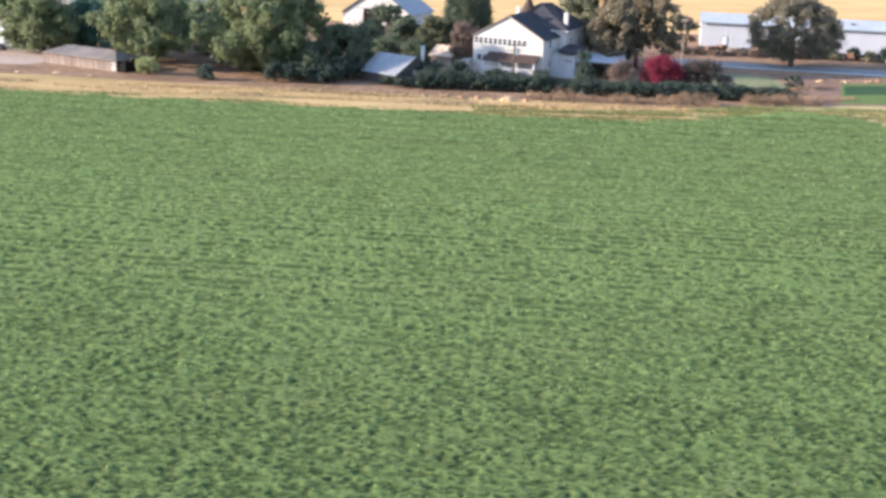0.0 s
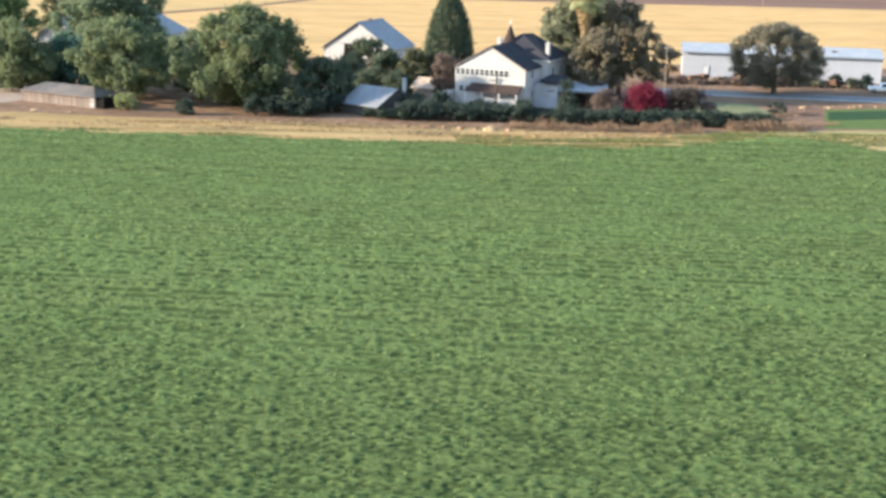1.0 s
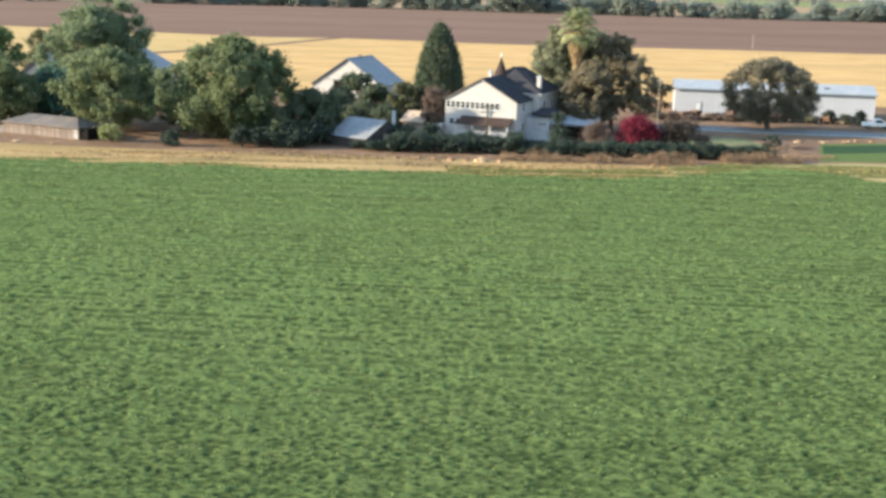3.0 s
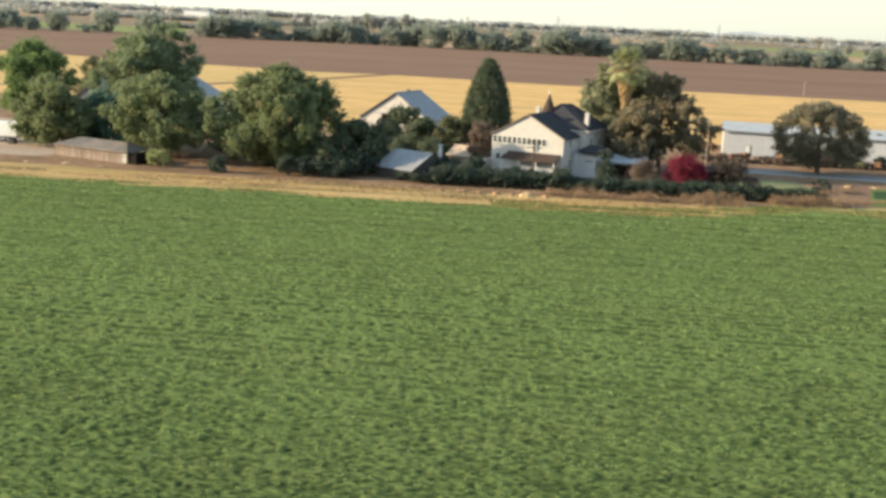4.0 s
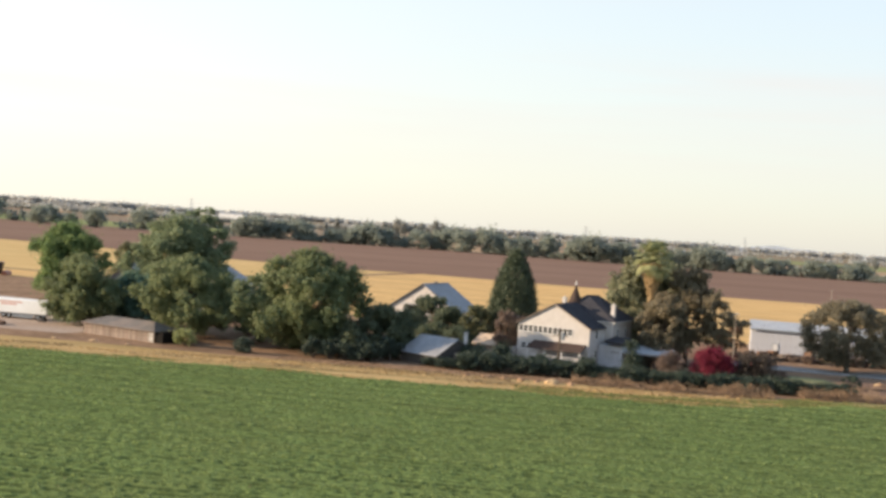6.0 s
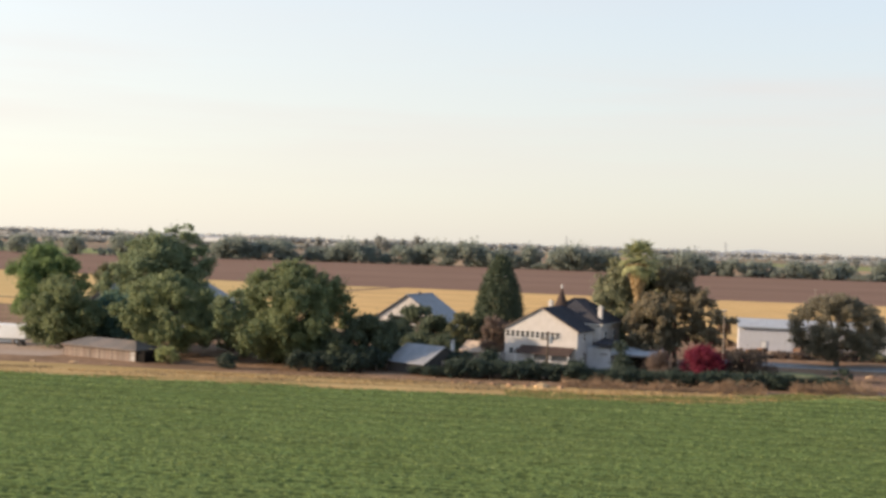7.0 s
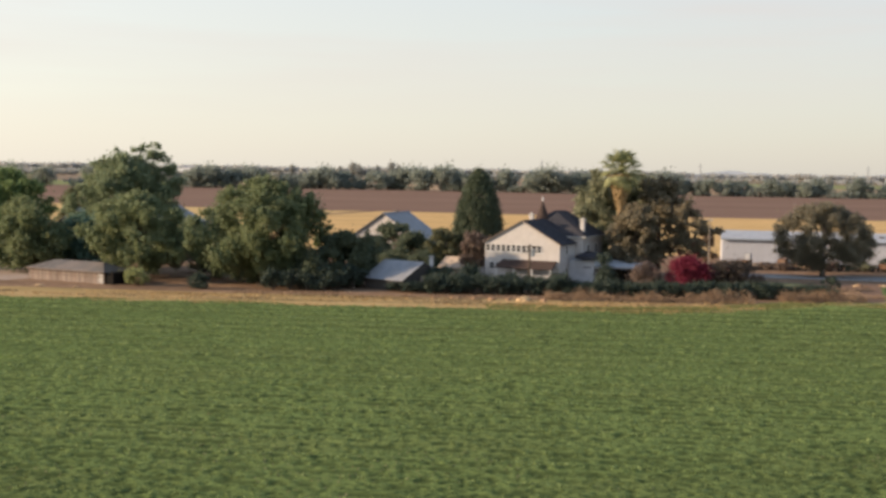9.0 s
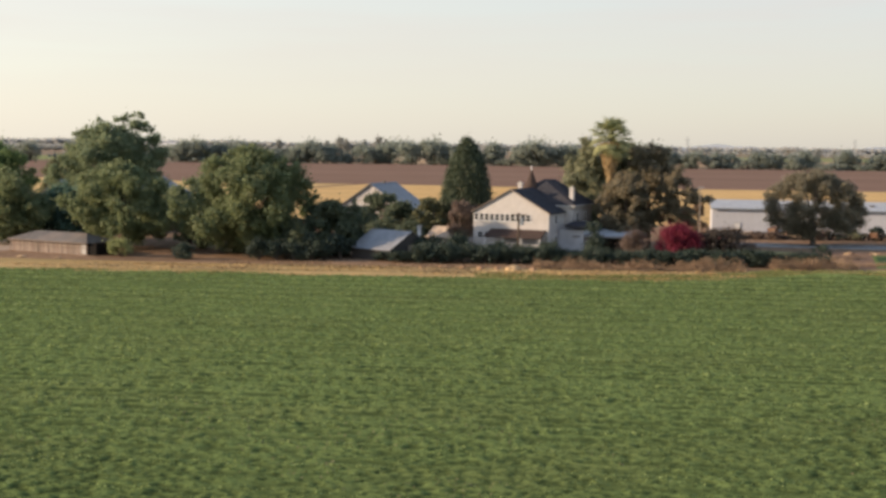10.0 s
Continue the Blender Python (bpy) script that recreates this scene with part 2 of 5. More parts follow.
M_PALE_POLE = material("pale_pole", (0.27, 0.225, 0.18), (0.38, 0.33, 0.27), 3.0, 0.8, 0.1, None, 1, (4, 4, 0.4))
M_BARK = material("bark", (0.06, 0.045, 0.035), (0.13, 0.1, 0.08), 3.5, 0.95, 0.6, None, 1, (3, 3, 0.7))
M_GREY_BARK = material("grey_bark", (0.12, 0.105, 0.095), (0.22, 0.2, 0.18), 3.5, 0.95, 0.5, None, 1, (3, 3, 0.7))
M_RUST = material("rusty_iron", (0.1, 0.055, 0.035), (0.22, 0.12, 0.075), 2.5, 0.85, 0.2, (0.28, 0.2, 0.14), 0.8)
M_RED_PAINT = material("red_machine_paint", (0.24, 0.085, 0.055), (0.32, 0.12, 0.08), 2.0, 0.5, 0.05, (0.2, 0.06, 0.04), 0.8)
M_TYRE = material("tyre_rubber", (0.018, 0.018, 0.018), (0.035, 0.033, 0.032), 4.0, 0.9, 0.2)
M_TRUCK_WHITE = material("white_vehicle_paint", (0.72, 0.72, 0.7), (0.8, 0.8, 0.78), 1.0, 0.35, 0.0, (0.6, 0.57, 0.52), 0.5)
M_RED_STRIPE = material("faded_red_lettering", (0.5, 0.2, 0.15), (0.62, 0.32, 0.25), 3.0, 0.6, 0.0)
M_STRAW_HEAP = material("straw_heap", (0.46, 0.31, 0.16), (0.64, 0.46, 0.27), 2.0, 0.95, 0.7, (0.36, 0.22, 0.13), 0.6)
M_CLOD = material("earth_clods", (0.22, 0.13, 0.08), (0.34, 0.22, 0.135), 2.0, 0.95, 0.6, (0.5, 0.36, 0.2), 0.3)

L_WALNUT = foliage("walnut_leaves", (0.145, 0.19, 0.0981), (0.223, 0.253, 0.123), (0.254, 0.253, 0.137), 0.38)
L_PALE = foliage("pale_bush_leaves", (0.225, 0.255, 0.112), (0.36, 0.39, 0.18), (0.45, 0.465, 0.225))
L_OAK = foliage("oak_leaves", (0.185, 0.237, 0.141), (0.255, 0.297, 0.165), (0.279, 0.292, 0.174), 0.38)
# oak leaves at about half value: the walnut's shade is put into their colour
L_SHADED = foliage("shaded_oak_leaves", (0.098, 0.128, 0.084), (0.13, 0.152, 0.09), (0.15, 0.162, 0.098), 0.3)
L_BRIGHT = foliage("bright_leaves", (0.0957, 0.153, 0.0627), (0.211, 0.288, 0.114), (0.326, 0.396, 0.172))
L_TEAL = foliage("dark_blue_green_leaves", (0.0926, 0.163, 0.124), (0.128, 0.212, 0.154), (0.2, 0.299, 0.201), 0.28)
L_CONIFER = foliage("conifer_needles", (0.068, 0.09, 0.058), (0.1, 0.124, 0.074), (0.116, 0.132, 0.078), 0.15, 0.6)
L_GREY = foliage("grey_green_leaves", (0.175, 0.191, 0.118), (0.281, 0.284, 0.174), (0.408, 0.37, 0.249), 0.28)
L_BRONZE = foliage("bronze_needles", (0.211, 0.19, 0.128), (0.282, 0.237, 0.158), (0.298, 0.239, 0.16), 0.45, 0.5)
L_BROWN = foliage("rust_brown_leaves", (0.154, 0.115, 0.0926), (0.27, 0.202, 0.162), (0.378, 0.278, 0.222))
L_DUSK = foliage("dusky_brown_leaves", (0.075, 0.063, 0.054), (0.135, 0.108, 0.087), (0.196, 0.154, 0.119))
L_TAWNY = foliage("tawny_leaves", (0.128, 0.132, 0.0723), (0.204, 0.204, 0.111), (0.264, 0.248, 0.144))
L_RED = foliage("crimson_blossom", (0.13, 0.016, 0.03), (0.248, 0.0331, 0.0626), (0.324, 0.09, 0.117), 0.3, 0.8)
L_HEDGE = foliage("hedge_leaves", (0.045, 0.064, 0.05), (0.056, 0.076, 0.055), (0.07, 0.088, 0.062), 0.15, 0.5)
L_ROUND = foliage("olive_leaves", (0.194, 0.178, 0.129), (0.255, 0.227, 0.156), (0.271, 0.231, 0.16))
L_PALM = foliage("palm_leaves", (0.203, 0.219, 0.105), (0.378, 0.385, 0.192), (0.52, 0.494, 0.273))
L_SKIRT = foliage("dead_palm_leaves", (0.253, 0.177, 0.0885), (0.455, 0.329, 0.177), (0.581, 0.436, 0.242))
L_WEED = foliage("rust_dry_weeds", (0.172, 0.113, 0.0713), (0.31, 0.209, 0.132), (0.426, 0.314, 0.202), 0.2, 0.25)
L_CROP = foliage("crop_leaves", (0.135, 0.186, 0.0679), (0.162, 0.213, 0.0779), (0.184, 0.235, 0.0864), 0.55, 0.9)
L_CROP_PALE = foliage("pale_crop_leaves", (0.267, 0.338, 0.123), (0.338, 0.409, 0.153), (0.38, 0.434, 0.17), 0.5, 1.0)
L_CROP_DRY = foliage("withered_crop_leaves", (0.17, 0.16, 0.084), (0.23, 0.21, 0.108), (0.3, 0.26, 0.132), 0.35, 0.3)
L_STRAWTUFT = foliage("dry_grass_blades", (0.32, 0.2, 0.08), (0.54, 0.38, 0.18), (0.66, 0.5, 0.27), 0.2, 0.2)
L_DUSTY = foliage("dull_brown_grass", (0.18, 0.13, 0.075), (0.25, 0.18, 0.105), (0.32, 0.24, 0.14), 0.2, 0.2)
L_VERGE = foliage("half_green_grass", (0.13, 0.155, 0.055), (0.21, 0.215, 0.078), (0.3, 0.27, 0.11), 0.3, 0.25)
# far leaves grow paler and greyer with distance: haze is put into their colour
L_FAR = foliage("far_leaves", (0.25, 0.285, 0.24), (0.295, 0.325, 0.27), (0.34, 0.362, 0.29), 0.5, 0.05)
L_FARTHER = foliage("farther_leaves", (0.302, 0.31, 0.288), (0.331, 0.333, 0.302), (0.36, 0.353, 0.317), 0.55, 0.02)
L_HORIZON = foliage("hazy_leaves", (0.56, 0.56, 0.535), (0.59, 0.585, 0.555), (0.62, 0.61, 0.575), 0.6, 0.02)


# ---- mesh helpers ----
class Shape:
    """Collects vertices and faces of one mesh."""

    def __init__(self):
        self.v, self.f = [], []

    def add(self, verts, faces):
        k = len(self.v)
        self.v += [tuple(p) for p in verts]
        self.f += [tuple(i + k for i in f) for f in faces]
        return self

    def box(self, x0, x1, y0, y1, z0, z1):
        p = [(x, y, z) for z in (z0, z1) for x, y in ((x0, y0), (x1, y0), (x1, y1), (x0, y1))]
        return self.add(p, [(3, 2, 1, 0), (4, 5, 6, 7), (0, 1, 5, 4), (1, 2, 6, 5), (2, 3, 7, 6), (3, 0, 4, 7)])

    def slab(self, quad, depth):
        """A sheet with thickness: the quad is its top, the depth goes straight down."""
        n = len(quad)
        low = [(x, y, z - depth) for x, y, z in quad]
        sides = [(i, i + n, (i + 1) % n + n, (i + 1) % n) for i in range(n)]
        return self.add(list(quad) + low, [tuple(range(n)), tuple(range(2 * n - 1, n - 1, -1))] + sides)

    def prism(self, profile, y0, y1):
        """A profile of (x, z) points drawn out along y."""
        n = len(profile)
        p = [(x, y0, z) for x, z in profile] + [(x, y1, z) for x, z in profile]
        sides = [(i, (i + 1) % n, (i + 1) % n + n, i + n) for i in range(n)]
        return self.add(p, [tuple(range(n - 1, -1, -1)), tuple(range(n, 2 * n))] + sides)

    def tube(self, points, radii, n=8):
        k = len(self.v)
        for (p, r) in zip(points, radii):
            i = points.index(p)
            a = Vector(points[max(i - 1, 0)])
            b = Vector(points[min(i + 1, len(points) - 1)])
            way = (b - a).normalized()
            side = way.cross(Vector((0.3, 0.9, 0.1)) if abs(way.z) > 0.5 else Vector((0, 0, 1))).normalized()
            up = side.cross(way)
            for j in range(n):
                w = math.tau * j / n
                self.v.append(tuple(Vector(p) + side * (r * math.cos(w)) + up * (r * math.sin(w))))
        for i in range(len(points) - 1):
            for j in range(n):
                a, b = k + i * n + j, k + i * n + (j + 1) % n
                self.f.append((a, b, b + n, a + n))
        self.f.append(tuple(range(k + n - 1, k - 1, -1)))
        self.f.append(tuple(range(k + (len(points) - 1) * n, k + len(points) * n)))
        return self

    def mesh(self, name, mat, bevel=0.0, smooth=False):
        me = bpy.data.meshes.new(name)
        me.from_pydata(self.v, [], self.f)
        bm = bmesh.new()
        bm.from_mesh(me)
        bmesh.ops.recalc_face_normals(bm, faces=bm.faces)
        if bevel:
            bmesh.ops.bevel(bm, geom=bm.edges[:], offset=bevel, segments=1, affect="EDGES")
        bm.to_mesh(me)
        bm.free()
        me.materials.append(mat)
        if smooth:
            me.polygons.foreach_set("use_smooth", [True] * len(me.polygons))
        return me


def part(name, shape, mat, parent, label="", bevel=0.0, smooth=False):
    ob = new(name, shape.mesh(name, mat, bevel, smooth) if isinstance(shape, Shape) else shape)
    ob.parent = parent
    return tagged(ob, label)


def thing(name, x, y, z, turn, label, category, group="", kind=""):
    ob = new(name)
    ob.matrix_world = pose(x, y, z, 0, 0, turn)
    return tagged(ob, label, category, group, kind)


def setting(name, shape, mat, label, category, bevel=0.0):
    return tagged(new(name, shape.mesh(name, mat, bevel)), label, category, kind="structure")


def quads_mesh(name, co, mat):
    """One mesh of loose quads from an array (n, 4, 3)."""
    co = np.asarray(co, dtype=np.float32).reshape(-1, 3)
    n = len(co) // 4
    me = bpy.data.meshes.new(name)
    me.vertices.add(4 * n)
    me.vertices.foreach_set("co", co.ravel())
    me.loops.add(4 * n)
    me.loops.foreach_set("vertex_index", np.arange(4 * n, dtype=np.int32))
    me.polygons.add(n)
    me.polygons.foreach_set("loop_start", np.arange(0, 4 * n, 4, dtype=np.int32))
    me.update(calc_edges=True)
    me.materials.append(mat)
    return me


def leaf_quads(rng, centre, normal, size, ratio=0.6):
    """Kite-shaped leaves or sprays at the centres, facing the normals."""
    n = len(centre)
    normal = normal / np.maximum(np.linalg.norm(normal, axis=1, keepdims=True), 1e-6)
    rand = rng.normal(size=(n, 3))
    a = np.cross(normal, rand)
    a /= np.maximum(np.linalg.norm(a, axis=1, keepdims=True), 1e-6)
    b = np.cross(normal, a)
    s = (size * rng.uniform(0.6, 1.35, n))[:, None]
    bend = normal * s * 0.25
    return np.stack([centre - a * s * 0.5 - bend, centre + b * s * ratio * 0.5, centre + a * s * 0.5 - bend, centre - b * s * ratio * 0.5], axis=1)


def lobes_in(rng, rx, ry, rz, cz, count, share, flat=0.0):
    """Boughs of a crown: centres and radii inside an ellipsoid whose middle is at height cz, large ones within and small ones outside. flat: tiers above and below the middle."""
    out = []
    while len(out) < count:
        t = rng.uniform(-1, 1)
        if flat:
            t = round(t * flat) / flat + rng.uniform(-0.05, 0.05)
            t = min(max(t, -0.97), 0.97)
        w = rng.uniform(0, math.tau)
        wide = (1 - abs(t) ** (2.3 if t > 0 else 4.0)) ** 0.5
        k = rng.uniform(0.25, 1.0) ** 0.5 * wide * rng.uniform(0.82, 1.16)
        r = share * min(rx, rz) * rng.uniform(0.45, 1.0) * (1.75 - 0.85 * min(k, 1.1))
        out.append((np.array([math.cos(w) * (rx - r * 0.7) * k, math.sin(w) * (ry - r * 0.7) * k, cz + t * (rz - r * 0.8) * rng.uniform(0.9, 1.08)]), r))
    return out


def leaves_on(rng, lobes, size, cover=1.5, rough=0.75, squash=0.85, loose=0.32):
    """Leaves spread softly through the boughs, dense within and ragged outside, hanging a little."""
    cs, ns = [], []
    for c, r in lobes:
        n = int(cover * 4 * math.pi * r * r / (size * size * 0.6))
        d = rng.normal(size=(n, 3))
        d /= np.linalg.norm(d, axis=1, keepdims=True)
        k = np.abs(rng.normal(0.7, 0.22, n)) * (1 + loose * np.abs(rng.normal(size=n)) ** 1.6)
        p = c + d * (r * k)[:, None] * np.array([1, 1, squash])
        p[:, 2] -= 0.12 * r * np.abs(rng.normal(size=n)) * k
        cs.append(p)
        ns.append(d * 0.55 + rng.normal(size=(n, 3)) * rough * 0.85 + np.array([0, 0, 0.3]))
    return leaf_quads(rng, np.concatenate(cs), np.concatenate(ns), size)


def twigs(rng, boughs, count):
    """Clumps of leaves of many sizes round each bough, so that its outline is uneven."""
    if not count:
        return boughs
    out = []
    for c, r in boughs:
        for i in range(count):
            d = rng.normal(size=3) + np.array([0, 0, 0.1])
            d /= np.linalg.norm(d)
            small = rng.uniform(0.0, 1.0) ** 1.6
            out.append((c + d * r * (0.3 + 0.75 * (1 - small)) * rng.uniform(0.8, 1.15), r * (0.26 + 0.5 * small)))
    return out


def tree(name, x, y, height, rx, rz, leaf, bark, label, seed, bottom=1.2, lobes=34, share=0.36, size=0.42, trunk=0.35, ry=None, cover=1.4, group="", category="tree", extra=(), squash=0.85, spray=7, flat=0.0):
    """A tapered trunk with limbs and a crown of boughs. height: to the crown's top; rz: half the crown's height."""
    rng = np.random.default_rng(seed)
    ob = thing(name, x, y, 0, 0, label, category, group)
    cz = height - rz
    boughs = lobes_in(rng, rx, ry or rx, rz, cz, lobes, share, flat)
    for ex, ey, ez, er in extra:
        boughs.append((np.array([ex, ey, ez]), er))
    fork = max(bottom, min(cz - rz * 0.35, height * 0.4))
    lean = rng.uniform(-0.3, 0.3, 2)
    pts = [(0, 0, -0.2), (lean[0] * 0.3, lean[1] * 0.3, fork * 0.5), (lean[0], lean[1], fork), (lean[0] * 1.5, lean[1] * 1.5, cz)]
    part("trunk", Shape().tube(pts, [trunk * 1.25, trunk, trunk * 0.8, trunk * 0.25], 9), bark, ob, smooth=True)
    top = Vector(pts[2])
    for c, r in boughs[:6]:
        end = Vector(c)
        mid = top.lerp(end, 0.5) + Vector((0, 0, 0.06 * height))
        part("limb", Shape().tube([tuple(top), tuple(mid), tuple(end)], [trunk * 0.5, trunk * 0.32, trunk * 0.1], 6), bark, ob, smooth=True)
    part("crown", quads_mesh("crown", leaves_on(rng, twigs(rng, boughs, spray), size, cover, squash=squash), leaf), leaf, ob)
    return ob


# ---- ground ----
def flat(points, z):
    return Shape().add([(x, y, z) for x, y in points], [tuple(range(len(points)))])


def vnoise(x, y, seed):
    """Smooth value noise on arrays, about 0 to 1."""
    rng = np.random.default_rng(seed)
    t = rng.random((256, 256))
    xi, yi = np.floor(x).astype(int), np.floor(y).astype(int)
    fx, fy = x - xi, y - yi
    fx, fy = fx * fx * (3 - 2 * fx), fy * fy * (3 - 2 * fy)
    g = lambda i, j: t[(xi + i) % 256, (yi + j) % 256]
    return (g(0, 0) * (1 - fx) + g(1, 0) * fx) * (1 - fy) + (g(0, 1) * (1 - fx) + g(1, 1) * fx) * fy


EDGE_X = [-140, -64, -26, 0, 6, 14, 24, 34, 40, 47, 52, 56, 63, 80, 140]
EDGE_Y = [165, 160.2, 157.2, 154.9, 154.2, 153.6, 153.8, 155.6, 159.8, 164.3, 165.8, 163, 152.3, 132, 90]


def field_edge(x):
    """The far edge of the crop, as y over x."""
    return np.interp(x, EDGE_X, EDGE_Y)


setting("ground", flat([(-3500, -300), (3500, -300), (3500, 4960), (-3500, 4960)], -0.12), M_GROUND, "bare brown earth reaching to the flat horizon", "ground")
setting("crop_field_base", flat([(-140, -120), (140, -120)] + [(x, y - 0.5) for x, y in zip(EDGE_X[::-1], EDGE_Y[::-1])], -0.02), M_CROP_FLAT, "flat green crop land beside the farm", "field")
setting("dry_grass_strip", flat([(-140, 164.5), (-64, 159.5), (-26, 156.7), (0, 154.4), (14, 153), (24, 153.2), (34, 155), (35.5, 160), (35, 164), (34, 166.5), (9, 168.7), (-14, 170.5), (-36, 171.8), (-60, 175), (-140, 181)], 0.0), M_STRAW, "golden strip of cut dry grass along the crop", "grass strip")
setting("verge", flat([(30, 154.2), (40, 159.2), (47, 163.7), (52, 165.2), (55, 168), (52, 170.8), (44, 169), (34, 166.3), (29, 160)], -0.006), M_VERGE, "half-dry grass verge beside the crop", "verge")
setting("dry_verge", flat([(50, 165.4), (52, 165.2), (56, 162.4), (63, 151.7), (80, 131.4), (140, 89), (140, 186), (72, 174.2), (59, 173), (51, 170.6)], -0.003), M_DRY_VERGE, "worn tan grass at the corner of the crop", "verge")
setting("yard", flat([(-140, 180), (-60, 174.5), (-36, 171), (-14, 170), (9, 168), (34, 166), (140, 190), (140, 262), (-95, 262), (-104, 308), (-160, 308)], -0.03), M_YARD, "brown dirt farmyard under the trees", "yard")
setting("gravel_yard", flat([(-150, 190), (-66, 184.5), (-60, 192), (-62, 215), (-78, 236), (-110, 250), (-150, 260)], -0.015), M_GRAVEL, "pale gravel yard beside a white trailer", "yard")
setting("lawn", flat([(42, 186), (52, 185), (56, 190), (55, 200), (46, 203), (41, 198)], -0.01), M_LAWN, "pale green lawn behind the hedge", "lawn")
setting("red_soil_patch", flat([(52, 170.5), (66, 175), (65, 186), (68, 200), (58, 203), (57, 186)], 0.0), M_RED_SOIL, "bare reddish soil at the drive", "soil")
setting("side_crop", flat([(59.5, 174.5), (72, 175.5), (140, 190), (140, 214), (66, 195)], 0.004), M_CROP_FLAT, "small green crop plot beside the drive", "field")
setting("side_crop_rows", flat([(62.8, 183), (140, 203), (140, 213), (65.6, 192.3)], 0.01), M_CROP_DEEP, "darker green half of the small crop plot", "field")
setting("road", Shape().slab([(40, 211.5, 0.06), (75, 205.5, 0.06), (160, 190, 0.06), (162, 199, 0.06), (77, 213, 0.06), (42, 219.5, 0.06)], 0.2), M_ROAD, "grey asphalt country road", "road")
setting("road_line", Shape().slab([(42, 211.9, 0.07), (75, 206.2, 0.07), (160, 190.8, 0.07), (160, 191.25, 0.07), (75, 206.65, 0.07), (42, 212.35, 0.07)], 0.05), M_ROAD_LINE, "worn white edge line on the road", "road line")
setting("stubble_field", flat([(-420, 300), (-104, 305), (-95, 262), (140, 262), (420, 262), (420, 470), (167, 485), (104, 488), (41, 489), (-34, 508), (-61, 430), (-110, 330), (-420, 420)], -0.04), M_WHEAT, "golden stubble field of ripe grain", "field")
setting("pale_stubble", flat([(-62, 432), (-36, 508), (-61, 500), (-227, 562), (-420, 630), (-420, 422), (-110, 335)], -0.04), M_WHEAT_LIGHT, "paler cut stubble beyond a farm track", "field")
setting("field_track", flat([(-112, 328), (-61, 428), (-33, 512), (-14, 640), (-11, 640), (-30, 508), (-58, 426), (-109, 326)], -0.02), M_PLOUGH, "dark narrow dirt track between the fields", "track")
setting("ploughed_field", flat([(-900, 790), (-420, 632), (-227, 563), (-61, 501), (-34, 508), (41, 489), (104, 488), (167, 485), (420, 470), (900, 440), (1200, 1010), (300, 960), (90, 980), (-60, 1020), (-240, 985), (-360, 1010), (-1200, 1040)], -0.05), M_PLOUGH, "wide ploughed reddish-brown field", "field")
for n_, pts, m_, lab in (
    ("far_green_field", [(-900, 1050), (-250, 1050), (-300, 1330), (-1000, 1330)], M_FAR_GREEN, "green field beyond the tree row"),
    ("far_tan_field", [(-230, 1060), (330, 1040), (420, 1500), (-260, 1500)], M_FAR_TAN, "dry tan field beyond the tree row"),
    ("far_brown_field", [(-1400, 1340), (-280, 1340), (-270, 1510), (430, 1510), (420, 1900), (-1600, 1900)], M_FAR_BROWN, "brown far field"),
    ("far_green_field", [(340, 1020), (1300, 1020), (1500, 1250), (380, 1250)], M_FAR_GREEN, "green field beyond the tree row"),
    ("far_tan_field", [(385, 1260), (1500, 1260), (1800, 1650), (430, 1650)], M_FAR_TAN, "dry tan field beyond the tree row"),
    ("far_green_field", [(440, 1660), (1900, 1660), (2300, 2300), (440, 2300)], M_FAR_GREEN, "pale green far field"),
    ("far_tan_field", [(-1800, 1910), (430, 1910), (500, 2700), (-2200, 2700)], M_FAR_TAN, "dry tan far field"),
):
    setting(n_, flat(pts, -0.06), m_, lab, "field")

# the crop: a canopy with rows and clumps, and leafy tufts on it
nx, ny = 450, 710
sx = np.linspace(-1, 1, nx)[None, :]
ty = np.linspace(0, 1, ny)[:, None] ** 1.25
gy0 = 40 + 118 * ty + 0 * sx
gx = sx * (12 + 0.43 * gy0)
gy = 40 + (field_edge(gx) - 40) * ty


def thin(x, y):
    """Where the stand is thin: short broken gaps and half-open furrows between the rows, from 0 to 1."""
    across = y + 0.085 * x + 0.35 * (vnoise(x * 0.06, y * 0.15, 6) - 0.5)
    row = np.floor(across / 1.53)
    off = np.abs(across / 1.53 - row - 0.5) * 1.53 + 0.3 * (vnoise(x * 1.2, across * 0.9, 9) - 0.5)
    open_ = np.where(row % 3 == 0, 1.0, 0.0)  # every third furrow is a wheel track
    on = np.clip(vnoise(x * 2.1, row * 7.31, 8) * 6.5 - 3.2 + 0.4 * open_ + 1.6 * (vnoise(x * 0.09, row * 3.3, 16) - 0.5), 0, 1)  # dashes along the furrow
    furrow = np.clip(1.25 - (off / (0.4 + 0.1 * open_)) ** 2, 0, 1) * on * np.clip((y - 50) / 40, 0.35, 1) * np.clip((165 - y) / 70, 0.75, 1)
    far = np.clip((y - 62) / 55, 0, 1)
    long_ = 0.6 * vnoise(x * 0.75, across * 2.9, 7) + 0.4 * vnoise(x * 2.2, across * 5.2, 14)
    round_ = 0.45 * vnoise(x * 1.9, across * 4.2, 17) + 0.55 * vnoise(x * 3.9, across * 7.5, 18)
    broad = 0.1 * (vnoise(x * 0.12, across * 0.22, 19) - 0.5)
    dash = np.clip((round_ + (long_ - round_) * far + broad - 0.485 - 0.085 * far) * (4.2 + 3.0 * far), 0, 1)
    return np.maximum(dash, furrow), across


